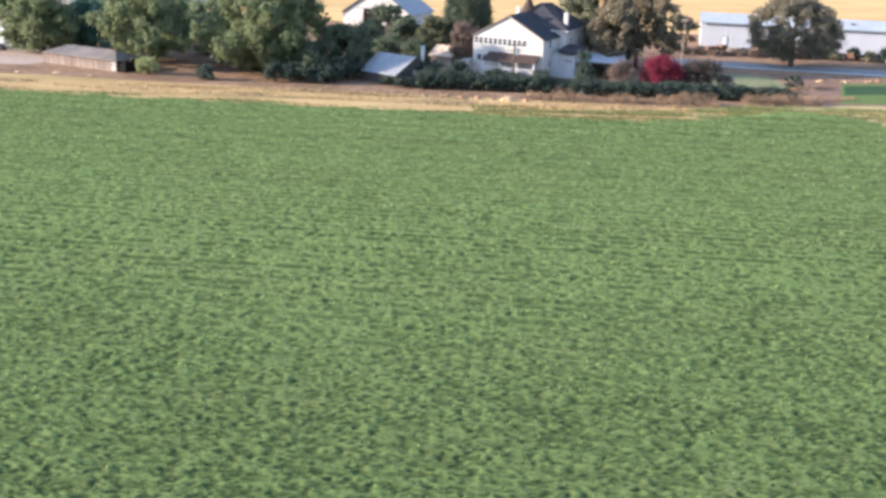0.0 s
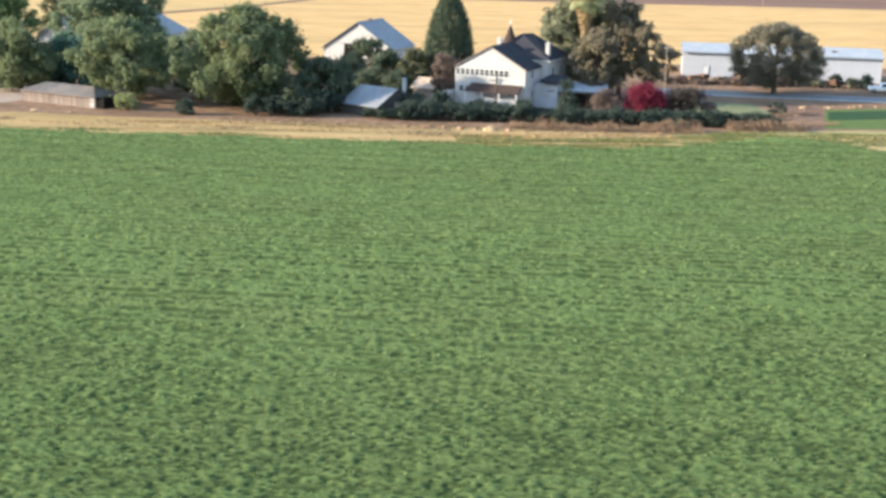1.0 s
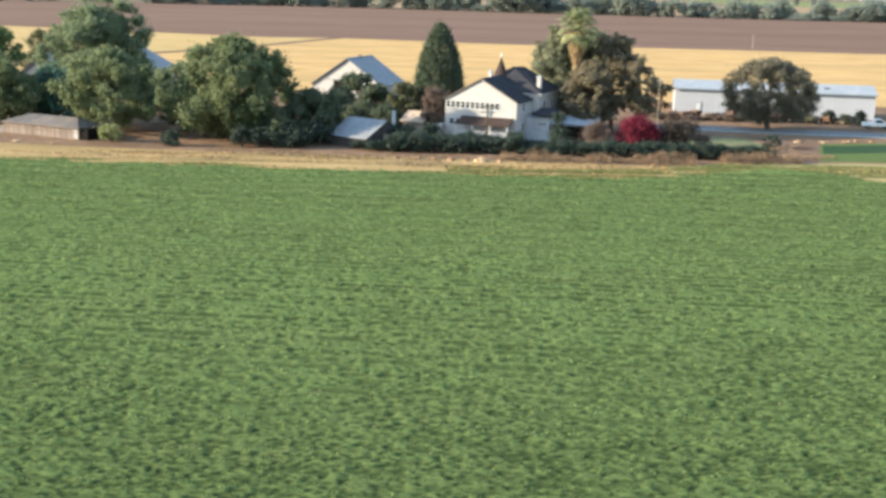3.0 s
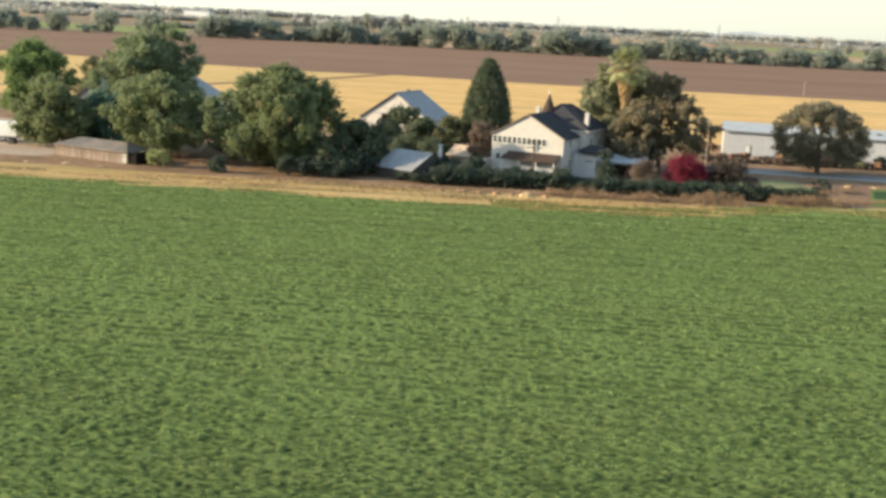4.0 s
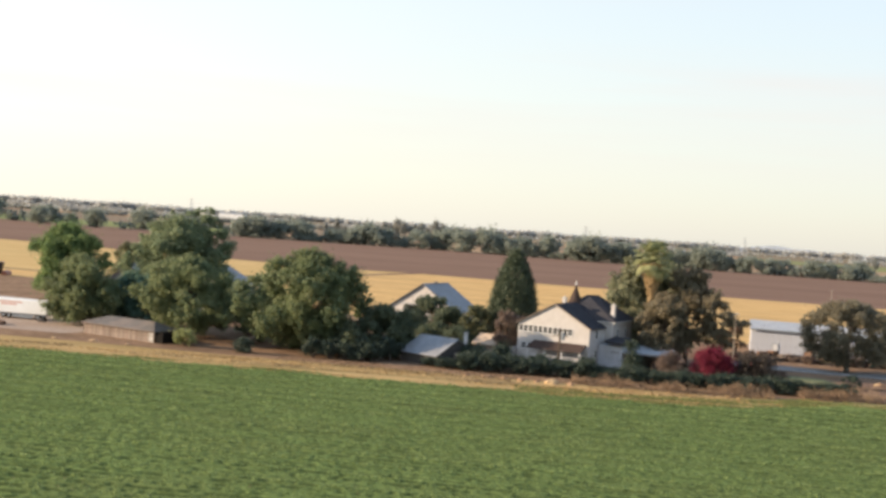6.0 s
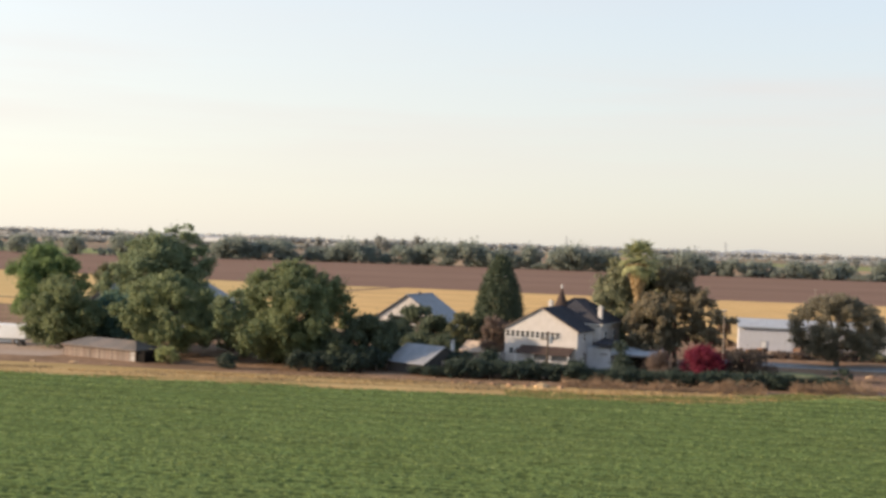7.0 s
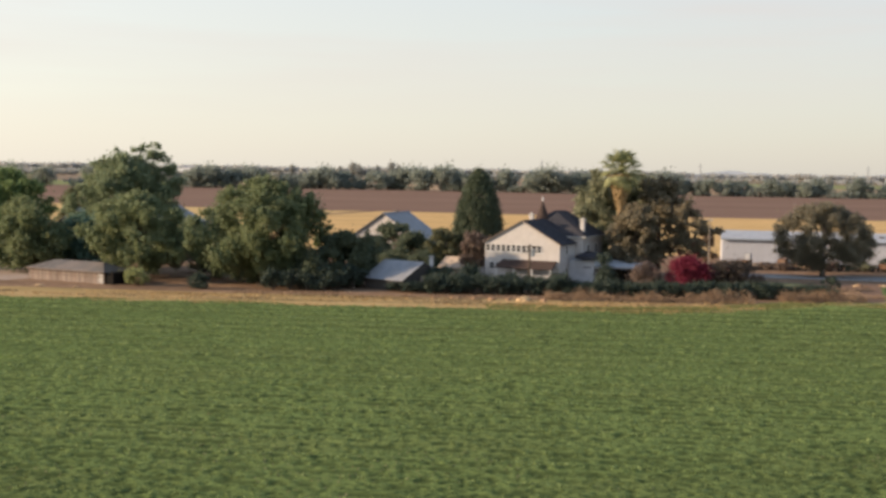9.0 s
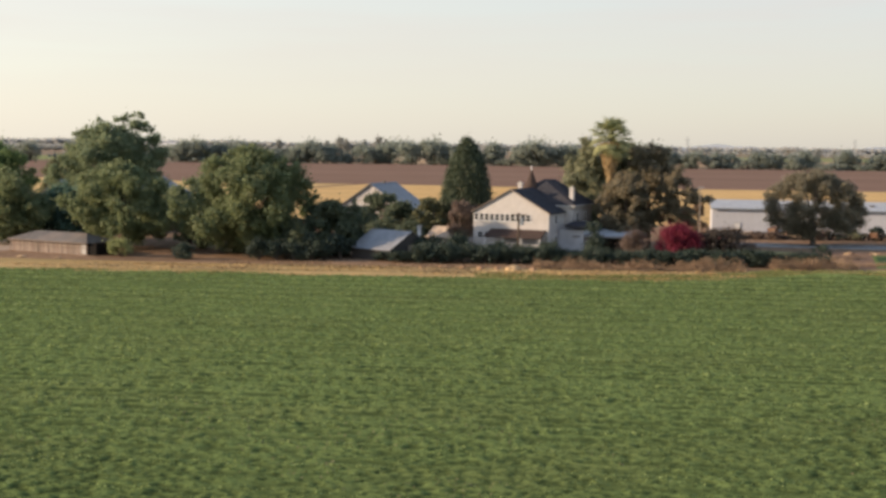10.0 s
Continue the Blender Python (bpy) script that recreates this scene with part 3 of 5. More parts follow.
def canopy(x, y):
    gap, across = thin(x, y)
    ridge = np.abs(((across / 4.59) % 1.0) - 0.5) * 4.59
    tall = 0.32 + 0.07 * np.clip(1 - (ridge / 0.5) ** 2, 0, 1)
    close = np.clip((125 - y) / 60, 0, 1)
    tall = tall + (0.05 + 0.015 * close) * (vnoise(x * 1.9, across * 3.0, 3) - 0.5) + (0.045 + 0.025 * close) * (vnoise(x * 3.6, across * 5.0, 4) - 0.5)
    h = 0.02 + tall * (1 - (0.13 + 0.25 * close) * gap)
    return np.maximum(h, 0.0) * np.clip((field_edge(x) - y + 2.5 * (vnoise(x * 0.5, y * 1.2, 13) - 0.6)) / 1.5, 0.05, 1)


gz = canopy(gx, gy)
me = bpy.data.meshes.new("crop_field")
me.vertices.add(nx * ny)
me.vertices.foreach_set("co", np.stack([gx + 0 * gz, gy, gz], axis=-1).astype(np.float32).ravel())
idx = np.arange(nx * ny).reshape(ny, nx)
quad = np.stack([idx[:-1, :-1], idx[:-1, 1:], idx[1:, 1:], idx[1:, :-1]], axis=-1).reshape(-1, 4)
me.loops.add(quad.size)
me.loops.foreach_set("vertex_index", quad.ravel().astype(np.int32))
me.polygons.add(len(quad))
me.polygons.foreach_set("loop_start", np.arange(0, quad.size, 4, dtype=np.int32))
me.polygons.foreach_set("use_smooth", np.ones(len(quad), dtype=bool))
me.update(calc_edges=True)
cover = me.attributes.new("cover_and_shade", "FLOAT", "POINT")  # how densely the plants stand; low values carry the painted shade of gaps
cover.data.foreach_set("value", (1 - thin(gx, gy)[0] - 0.42 * np.clip((105 - gy) / 50, 0, 1)).astype(np.float32).ravel())  # thinner towards the near end: the crop is dimmed there through its colour
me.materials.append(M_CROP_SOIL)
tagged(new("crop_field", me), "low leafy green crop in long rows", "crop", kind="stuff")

rng = np.random.default_rng(11)


def crop_leaves(n, leaf, label, withered, crest=False):
    """Small leaves strewn over the canopy, larger in the far half where fewer stand."""
    ty = 43 + 117 * rng.random(n) ** 0.95
    tx = rng.uniform(-1, 1, n) * (9 + 0.41 * ty)
    gap, across = thin(tx, ty)
    sick = np.clip(vnoise(tx * 0.13 + 40, ty * 0.22 + 9, 12) * 3 - 1.5, 0, 1) * np.clip((90 - ty) / 40, 0.03, 1)
    keep = (ty < field_edge(tx) - 0.8 + 3.5 * rng.random(n) ** 3) & (rng.random(n) > gap * 1.1 + 0.46 * np.clip((105 - ty) / 50, 0, 1))
    keep &= (rng.random(n) < sick) if withered else (rng.random(n) > sick * 0.8)
    if crest:
        line = np.floor(across / 4.59)
        off = np.abs((across / 4.59) % 1.0 - 0.5) * 4.59
        keep &= rng.random(n) < np.clip((ty - 45) / 55, 0.1, 1)
        keep &= off < (0.5 + 0.4 * np.clip((ty - 90) / 50, 0, 1)) * np.clip(vnoise(tx * 0.07, line * 5.7, 21) * 3.2 - 0.4, 0, 1) * (0.7 + 0.5 * vnoise(tx * 1.3, across, 22))
    tx, ty = tx[keep], ty[keep]
    lift = rng.uniform(-0.03, 0.07, len(tx)) + (0.05 if crest else 0.0)
    c = np.stack([tx, ty, canopy(tx, ty) + lift], axis=1)
    nrm = rng.normal(size=c.shape) * 0.32 + np.array([0, 0, 1.0])
    quads = leaf_quads(rng, c, nrm, 0.085 + 0.0009 * ty, 0.9)
    return tagged(new("crop_leaves", quads_mesh("crop_leaves", quads, leaf)), label, "crop", kind="stuff")


crop_leaves(430000, L_CROP, "small green leaves of the crop", False)
crop_leaves(200000, L_CROP_DRY, "withered brownish leaves in thin patches of the crop", True)
crop_leaves(430000, L_CROP_PALE, "paler leaves on the crests of the crop rows", False, True)

# dry blades on the strip, rusty weeds before the hedge
def strip_grass(n, x0, x1, near, far, leaf, size, label, name, streak):
    """Short grass on the dry strip, in patches drawn out along it."""
    bx = rng.uniform(x0, x1, n)
    by = field_edge(bx) + near + (far - near) * rng.random(n)
    keep = vnoise(bx * 0.11 + streak, by * 0.75, 31) + 0.35 * vnoise(bx * 0.6, by * 2.2, 32 + streak) > 0.62 + 0.3 * rng.random(n)
    keep &= by < 173 - 0.05 * np.abs(bx)
    bx, by = bx[keep], by[keep]
    c = np.stack([bx, by, 0.06 + 0.12 * rng.random(len(bx))], axis=1)
    nrm = rng.normal(size=c.shape) * np.array([1, 1, 0.5]) + np.array([0, -0.5, 0.6])
    return tagged(new(name, quads_mesh(name, leaf_quads(rng, c, nrm, size, 0.5), leaf)), label, "grass", kind="stuff")


strip_grass(26000, -95, 40, 0.4, 12, L_STRAWTUFT, 0.24, "short golden dry grass", "dry_grass", 3)
strip_grass(16000, -95, 40, 6, 15, L_DUSTY, 0.26, "dull brown trampled grass", "dull_grass", 11)
strip_grass(15000, -95, 14, -0.6, 2.5, L_CROP, 0.22, "green blades straying from the crop", "stray_green", 19)
strip_grass(34000, 4, 46, -1.0, 7.5, L_VERGE, 0.26, "half-green blades on the verge of the crop", "verge_grass", 27)
strip_grass(24000, 44, 72, -5, 22, L_VERGE, 0.26, "half-green blades among the tan verge grass", "verge_grass", 35)
strip_grass(6000, 44, 72, -3, 22, L_STRAWTUFT, 0.24, "short golden dry grass at the corner of the crop", "dry_grass", 41)


def weeds(x0, x1, y0, y1, count, tall, seed):
    r = np.random.default_rng(seed)
    x = r.uniform(x0, x1, count)
    y = y0 + (y1 - y0) * (x - x0) / (x1 - x0) + r.normal(size=count) * 0.9
    h = tall * (0.15 + 1.2 * vnoise(x * 0.6, y * 0.6, seed)) * r.uniform(0.5, 1.1, count)
    c = np.stack([x, y, h * r.uniform(0.2, 1.0, count)], axis=1)
    nr = r.normal(size=c.shape) * np.array([1, 1, 0.3]) + np.array([0, -0.5, 0])
    ob = new("dry_weeds", quads_mesh("dry_weeds", leaf_quads(r, c, nr, 0.4, 0.15), L_WEED))
    return tagged(ob, "rust-brown dry weeds before the dark hedge", "weeds", kind="stuff")


weeds(12, 40, 169, 169.2, 8500, 1.4, 21)
weeds(44, 56, 171.2, 172.5, 3600, 1.5, 22)
weeds(-30, 13, 172, 169.5, 900, 0.5, 23)
weeds(55, 63, 186, 190, 500, 0.7, 24)
weeds(55, 63, 176, 179, 500, 0.7, 25)


def heap(name, x, y, r, h, mat, label, category, seed, group=""):
    """A low uneven heap."""
    bm = bmesh.new()
    bmesh.ops.create_icosphere(bm, subdivisions=2, radius=1)
    for v in bm.verts:
        k = 1 + 0.5 * (noise.noise(v.co * 1.7 + Vector((seed, 0, 0))))
        v.co = Vector((v.co.x * r * k, v.co.y * r * 0.7 * k, max(v.co.z, -0.05) * h * k))
    me = bpy.data.meshes.new(name)
    bm.to_mesh(me)
    bm.free()
    me.materials.append(mat)
    ob = new(name, me)
    ob.matrix_world = pose(x, y, 0, 0, 0, seed * 40)
    return tagged(ob, label, category, group)


for i, (hx, hy, hr, hh) in enumerate(((9.3, 167.0, 1.1, 0.6), (7.2, 167.4, 0.6, 0.35), (5.0, 167.6, 0.7, 0.4), (2.6, 167.9, 0.6, 0.35), (0.2, 168.2, 0.8, 0.4), (-2.6, 168.6, 0.6, 0.3), (11.8, 166.8, 0.6, 0.35), (-64.5, 177, 0.5, 0.16), (-58.5, 177.2, 0.7, 0.18), (-53, 176, 0.45, 0.14))):
    heap("mound", hx, hy, hr, hh, M_STRAW_HEAP if i in (0, 7, 8, 9) else M_CLOD, "low heap of pale straw on the dry strip" if i in (0, 7, 8, 9) else "low heap of reddish earth on the dry strip", "heap", i + 1, "heaps along the strip")


# ---- the white farmhouse ----
def window(parent, u, v, z, w, h, side="front", bars=1):
    """A window set on a wall: frame, sill, glazing bar and pane. side: the wall that it is in."""
    ob = new("window")
    ob.parent = parent
    ob.matrix_local = pose(u, v, z, 0, 0, 0 if side == "front" else 90)
    f = 0.07
    fr = Shape().box(-w / 2 - f, -w / 2, -0.06, 0.05, -h / 2 - f, h / 2 + f).box(w / 2, w / 2 + f, -0.06, 0.05, -h / 2 - f, h / 2 + f)
    fr.box(-w / 2, w / 2, -0.06, 0.05, h / 2, h / 2 + f).box(-w / 2, w / 2, -0.06, 0.05, -h / 2 - f, -h / 2)
    for i in range(bars):
        fr.box(-w / 2, w / 2, -0.045, 0.02, h * (i + 1) / (bars + 1) - h / 2 - 0.025, h * (i + 1) / (bars + 1) - h / 2 + 0.025)
    part("frame", fr, M_TRIM, ob)
    part("pane", Shape().box(-w / 2, w / 2, -0.02, 0.01, -h / 2, h / 2), M_GLASS, ob)
    return ob


def farmhouse():
    h = thing("farmhouse", 11, 190, 0, -24, "white two-storey farmhouse with dark roofs and a pointed turret", "house")
    W, D = 6.0, 7.5
    part("wall", Shape().prism([(-W, -0.3), (W, -0.3), (W, 6.2), (0, 9.55), (-W, 6.2)], 0, D), M_WHITE, h, "white painted gable wing")
    s = 3.35 / 6.0
    o = 0.28
    for k in (-1, 1):
        quad = [(0, -o, 9.75), (k * (W + o), -o, 9.75 - s * (W + o)), (k * (W + o), D + 3, 9.75 - s * (W + o)), (0, D + 3, 9.75)]
        part("roof", Shape().slab(quad if k < 0 else quad[::-1], 0.16), M_SLATE, h, "dark shingle roof slope")
        part("bargeboard", Shape().slab([(0, -o - 0.06, 9.74), (k * (W + o), -o - 0.06, 9.74 - s * (W + o)), (k * (W + o), -o - 0.004, 9.74 - s * (W + o)), (0, -o - 0.004, 9.74)], 0.15), M_BOARD, h)
    for i in range(11):
        window(h, -5.5 + 0.83 * i, -0.02, 5.45, 0.6, 0.95)
    part("sill", Shape().box(-5.95, 3.5, -0.12, -0.003, 4.78, 4.88), M_TRIM, h)
    for u in (-4.85, -3.75):
        window(h, u, -0.02, 2.75, 0.75, 0.85)
    # the lean-to porch roof with posts and rail
    part("porch_roof", Shape().slab([(-3.1, -0.02, 3.75), (5.6, -0.02, 3.75), (5.6, -2.5, 2.75), (-3.4, -2.5, 2.75)], 0.14), M_BROWN_ROOF, h, "brown lean-to porch roof")
    part("porch_floor", Shape().box(-3.4, 5.6, -2.5, -0.02, -0.1, 0.35), M_CONCRETE, h)
    for u in (-3.2, -0.4, 2.5, 5.4):
        part("porch_post", Shape().box(u - 0.08, u + 0.08, -2.4, -2.24, 0.35, 2.68), M_TRIM, h, bevel=0.01)
    part("porch_rail", Shape().box(-3.2, 5.4, -2.38, -2.28, 1.1, 1.75), M_WHITE, h, "solid white porch railing")
    part("side_entry", Shape().prism([(-7.9, -0.1), (-6.02, -0.1), (-6.02, 2.4), (-7.9, 2.0)], -1.6, 1.2), M_WHITE, h, "low white entry lean-to")
    window(h, W + 0.02, 3.2, 5.3, 0.8, 1.2, "side")
    window(h, W + 0.02, 3.2, 2.2, 0.8, 1.2, "side")
    for c in list(h.children):  # the wing stands west of the main block's middle
        c.location.x -= 0.95
    # main block behind, with its hip roof
    part("main_wall", Shape().box(-5.5, 6.3, 7.4, 17.5, -0.3, 7.15), M_WHITE, h, "white painted main block")
    e = [(-6.0, 6.9, 7.2), (6.8, 6.9, 7.2), (6.8, 18.0, 7.2), (-6.0, 18.0, 7.2)]
    hip = Shape().add(e + [(0.2, 11.4, 11.0), (1.4, 13.4, 11.0)], [(0, 1, 4), (1, 2, 5, 4), (2, 3, 5), (3, 0, 4, 5), (3, 2, 1, 0)])
    part("hip_roof", hip, M_SLATE, h, "dark hipped shingle roof")
    part("eaves_board", Shape().box(-5.95, 6.75, 6.95, 17.95, 7.02, 7.19), M_TRIM, h)
    for v, z in ((9.8, 5.2), (13.8, 5.2), (13.8, 2.2)):
        window(h, 6.32, v, z, 0.9, 1.4, "side")
    # turret with its pointed cap and finial
    t = part("turret", Shape().tube([(-1.5, 10.3, 6.5), (-1.5, 10.3, 9.3)], [1.2, 1.2], 14), M_WHITE, h, "round white turret")
    part("cap", Shape().tube([(-1.5, 10.3, 9.25), (-1.5, 10.3, 9.6), (-1.5, 10.3, 11.0), (-1.5, 10.3, 12.5)], [1.4, 1.2, 0.62, 0.05], 14), M_BROWN_ROOF, t, "pointed dark brown cap")
    part("finial", Shape().tube([(-1.5, 10.3, 12.4), (-1.5, 10.3, 12.75), (-1.5, 10.3, 12.9), (-1.5, 10.3, 13.3)], [0.08, 0.17, 0.08, 0.03], 8), M_TRIM, t, "white finial")
    for u, v, z0, z1, w in ((-1.7, 6.0, 7.5, 10.35, 0.32), (5.6, 9.1, 6.0, 9.7, 0.33)):
        ch = part("chimney", Shape().box(u - w, u + w, v - w, v + w, z0, z1), M_WHITE, h, "white painted chimney", bevel=0.02)
        part("cap", Shape().box(u - w - 0.1, u + w + 0.1, v - w - 0.1, v + w + 0.1, z1, z1 + 0.14), M_CONCRETE, ch)
        part("flue", Shape().tube([(u, v, z1 + 0.1), (u, v, z1 + 0.4)], [0.16, 0.14], 8), M_CONCRETE, ch)
    # side porch on the east wall
    part("side_porch_roof", Shape().slab([(6.35, 3.6, 4.5), (9.5, 3.6, 4.3), (9.5, 9.0, 4.7), (6.35, 9.0, 4.9)], 0.45), M_SLATE, h, "dark side porch roof")
    part("side_porch_wall", Shape().box(5.1, 9.0, 4.4, 8.8, -0.2, 3.7), M_WHITE_SHADED, h, "white porch wall tinted blue-grey as in shade")
    return h


farmhouse()


def carport():
    c = thing("carport", 25.2, 193, 0, -8, "low white carport with a pale flat roof", "carport")
    part("roof", Shape().slab([(-5.4, -3, 2.95), (4.3, -3, 2.85), (4.3, 4.5, 3.45), (-4.3, 4.5, 3.55)], 0.12), M_PALE_ROOF, c, "pale sheet metal roof")
    part("fascia", Shape().box(-5.4, 4.3, -3.1, -3.004, 2.62, 2.88), M_DULL_TIN, c)
    for u in (-4.1, -1.4, 1.4, 4.1):
        for v in (-2.8, 4.2):
            part("post", Shape().box(u - 0.08, u + 0.08, v - 0.08, v + 0.08, -0.1, 2.75), M_POLE, c, bevel=0.01)
    part("back_wall", Shape().box(-4.0, 4.0, 4.31, 4.42, -0.1, 3.2), M_DARK_WALL, c)
    part("side_wall", Shape().box(-4.2, -4.08, -2.5, 4.1, -0.1, 2.7), M_DARK_WALL, c)


carport()


# ---- barns and sheds ----
def barn(x, y, turn, w, d, eave, ridge, label, lean=3.0, ribs=8):
    """A gable barn with a lean-to, its roof of sheets, and a dark doorway in the gable."""
    b = thing("barn", x, y, 0, turn, label, "barn")
    s = (ridge - eave) / w
    fr = Shape().prism([(-w, -0.2), (w, -0.2), (w, eave), (0, ridge), (-w, eave)], 0, d)
    part("wall", fr, M_WHITE, b, "whitewashed boards")
    part("lean_to", Shape().prism([(-w - lean, -0.2), (-w - 0.01, -0.2), (-w - 0.01, eave - 0.2), (-w - lean, eave - 0.2 - s * lean)], 0.3, d), M_WHITE, b)
    o = 0.5
    for k in (-1, 1):
        n_ = ribs
        reach = w + (lean + 0.3 if k < 0 else o)
        for i in range(n_):
            a0, a1 = -o + (d + 2 * o) * i / n_, -o + (d + 2 * o) * (i + 1) / n_ - 0.03
            quad = [(0, a0, ridge + 0.16), (k * reach, a0, ridge + 0.16 - s * reach), (k * reach, a1, ridge + 0.16 - s * reach), (0, a1, ridge + 0.16)]
            part("roof_sheet", Shape().slab(quad if k < 0 else quad[::-1], 0.08), M_DULL_TIN, b)
    part("ridge_cap", Shape().prism([(-0.35, ridge + 0.02), (0, ridge + 0.24), (0.35, ridge + 0.02)], -o - 0.02, d + o + 0.02), M_DULL_TIN, b)
    part("verge_panel", Shape().add([(-w - lean, -0.06, eave - 0.25 - s * lean), (-w - lean, -0.06, eave - 1.0 - s * lean), (-0.1, -0.06, ridge - 1.0), (-0.1, -0.06, ridge - 0.05), (-w - lean, 0.28, eave - 0.25 - s * lean), (-w - lean, 0.28, eave - 1.0 - s * lean), (-0.1, -0.005, ridge - 1.0), (-0.1, -0.005, ridge - 0.05)], [(0, 1, 2, 3), (7, 6, 5, 4), (0, 3, 7, 4), (1, 5, 6, 2), (0, 4, 5, 1), (2, 6, 7, 3)]), M_DULL_TIN, b, "grey metal verge")
    part("doorway", Shape().box(-w * 0.42, w * 0.1, -0.03, 0.2, -0.1, min(eave * 1.2, 4.2)), M_BLACK, b, "black panel for the unlit inside of a doorway")
    part("door", Shape().box(-w * 0.72, -w * 0.43, -0.12, -0.035, -0.1, eave * 0.95), M_WHITE, b, "white sliding door standing open")
    part("door_rail", Shape().box(-w * 0.74, w * 0.12, -0.14, -0.02, min(eave * 1.22, 4.25), min(eave * 1.22, 4.25) + 0.15), M_GUTTER, b)
    part("cupola", Shape().box(-0.3, 0.3, d * 0.5 - 0.3, d * 0.5 + 0.3, ridge + 0.1, ridge + 0.55), M_OLD_TIN, b)
    return b


barn(-14.5, 254, -22, 7.6, 12, 3.0, 8.1, "white barn with a blue-grey tin roof", 0.6, 9)
barn(-61.0, 243, -10, 6.6, 18, 5.4, 8.8, "large white barn with a tin roof behind trees", 0.4, 12)
barn(-73.2, 240.5, -6, 4.3, 10, 5.2, 8.5, "small white barn with an open dark doorway behind trees", 0.3, 7)


def tool_shed():
    t = thing("tool_shed", -7.3, 182.6, 0, -40, "small dark shed with a pale tin roof", "shed")
    part("wall", Shape().prism([(-3.7, -0.2), (3.7, -0.2), (3.7, 1.5), (-3.7, 1.5)], -4.3, 4.3), M_DARK_WALL, t)
    part("gable", Shape().add([(3.7, -4.3, 1.5), (3.7, 4.3, 1.5), (3.7, 0, 3.75), (3.5, -4.3, 1.5), (3.5, 4.3, 1.5), (3.5, 0, 3.75)], [(0, 1, 2), (5, 4, 3), (0, 2, 5, 3), (1, 4, 5, 2), (0, 3, 4, 1)]), M_DARK_WALL, t)
    for k in (-1, 1):
        for i in range(8):
            a0, a1 = -3.9 + 7.8 * i / 8, -3.9 + 7.8 * (i + 1) / 8 - 0.02
            quad = [(a0, 0, 3.95), (a1, 0, 3.95), (a1, k * 4.7, 1.5), (a0, k * 4.7, 1.5)]
            part("roof_sheet", Shape().slab(quad if k > 0 else quad[::-1], 0.06), M_DULL_TIN, t)
    part("door", Shape().box(3.69, 3.76, -0.6, 0.5, -0.1, 1.95), M_BOARD, t, "weathered plank door")


tool_shed()


def tan_shed():
    t = thing("pump_house", 0.6, 200, 0, 58, "small shed with a tan roof among trees", "shed")
    part("wall", Shape().prism([(-2.2, -0.2), (2.2, -0.2), (2.2, 1.9), (0, 3.2), (-2.2, 1.9)], -2, 2), M_BOARD, t)
    for k in (-1, 1):
        quad = [(0, -2.3, 3.4), (k * 2.6, -2.3, 1.85), (k * 2.6, 2.3, 1.85), (0, 2.3, 3.4)]
        part("roof", Shape().slab(quad if k < 0 else quad[::-1], 0.1), M_TAN_ROOF, t)
    part("door", Shape().box(-0.45, 0.45, -2.06, -2.0, -0.1, 1.8), M_DARK_WALL, t)


tan_shed()
sp = thing("standpipe", -3.6, 195, 0, 0, "pale concrete irrigation standpipe beside the shed", "standpipe")
part("pipe", Shape().tube([(0, 0, -0.1), (0, 0, 3.7)], [0.33, 0.31], 14), M_CONCRETE, sp, smooth=True)
part("rim", Shape().tube([(0, 0, 3.6), (0, 0, 3.8)], [0.4, 0.4], 14), M_CONCRETE, sp)


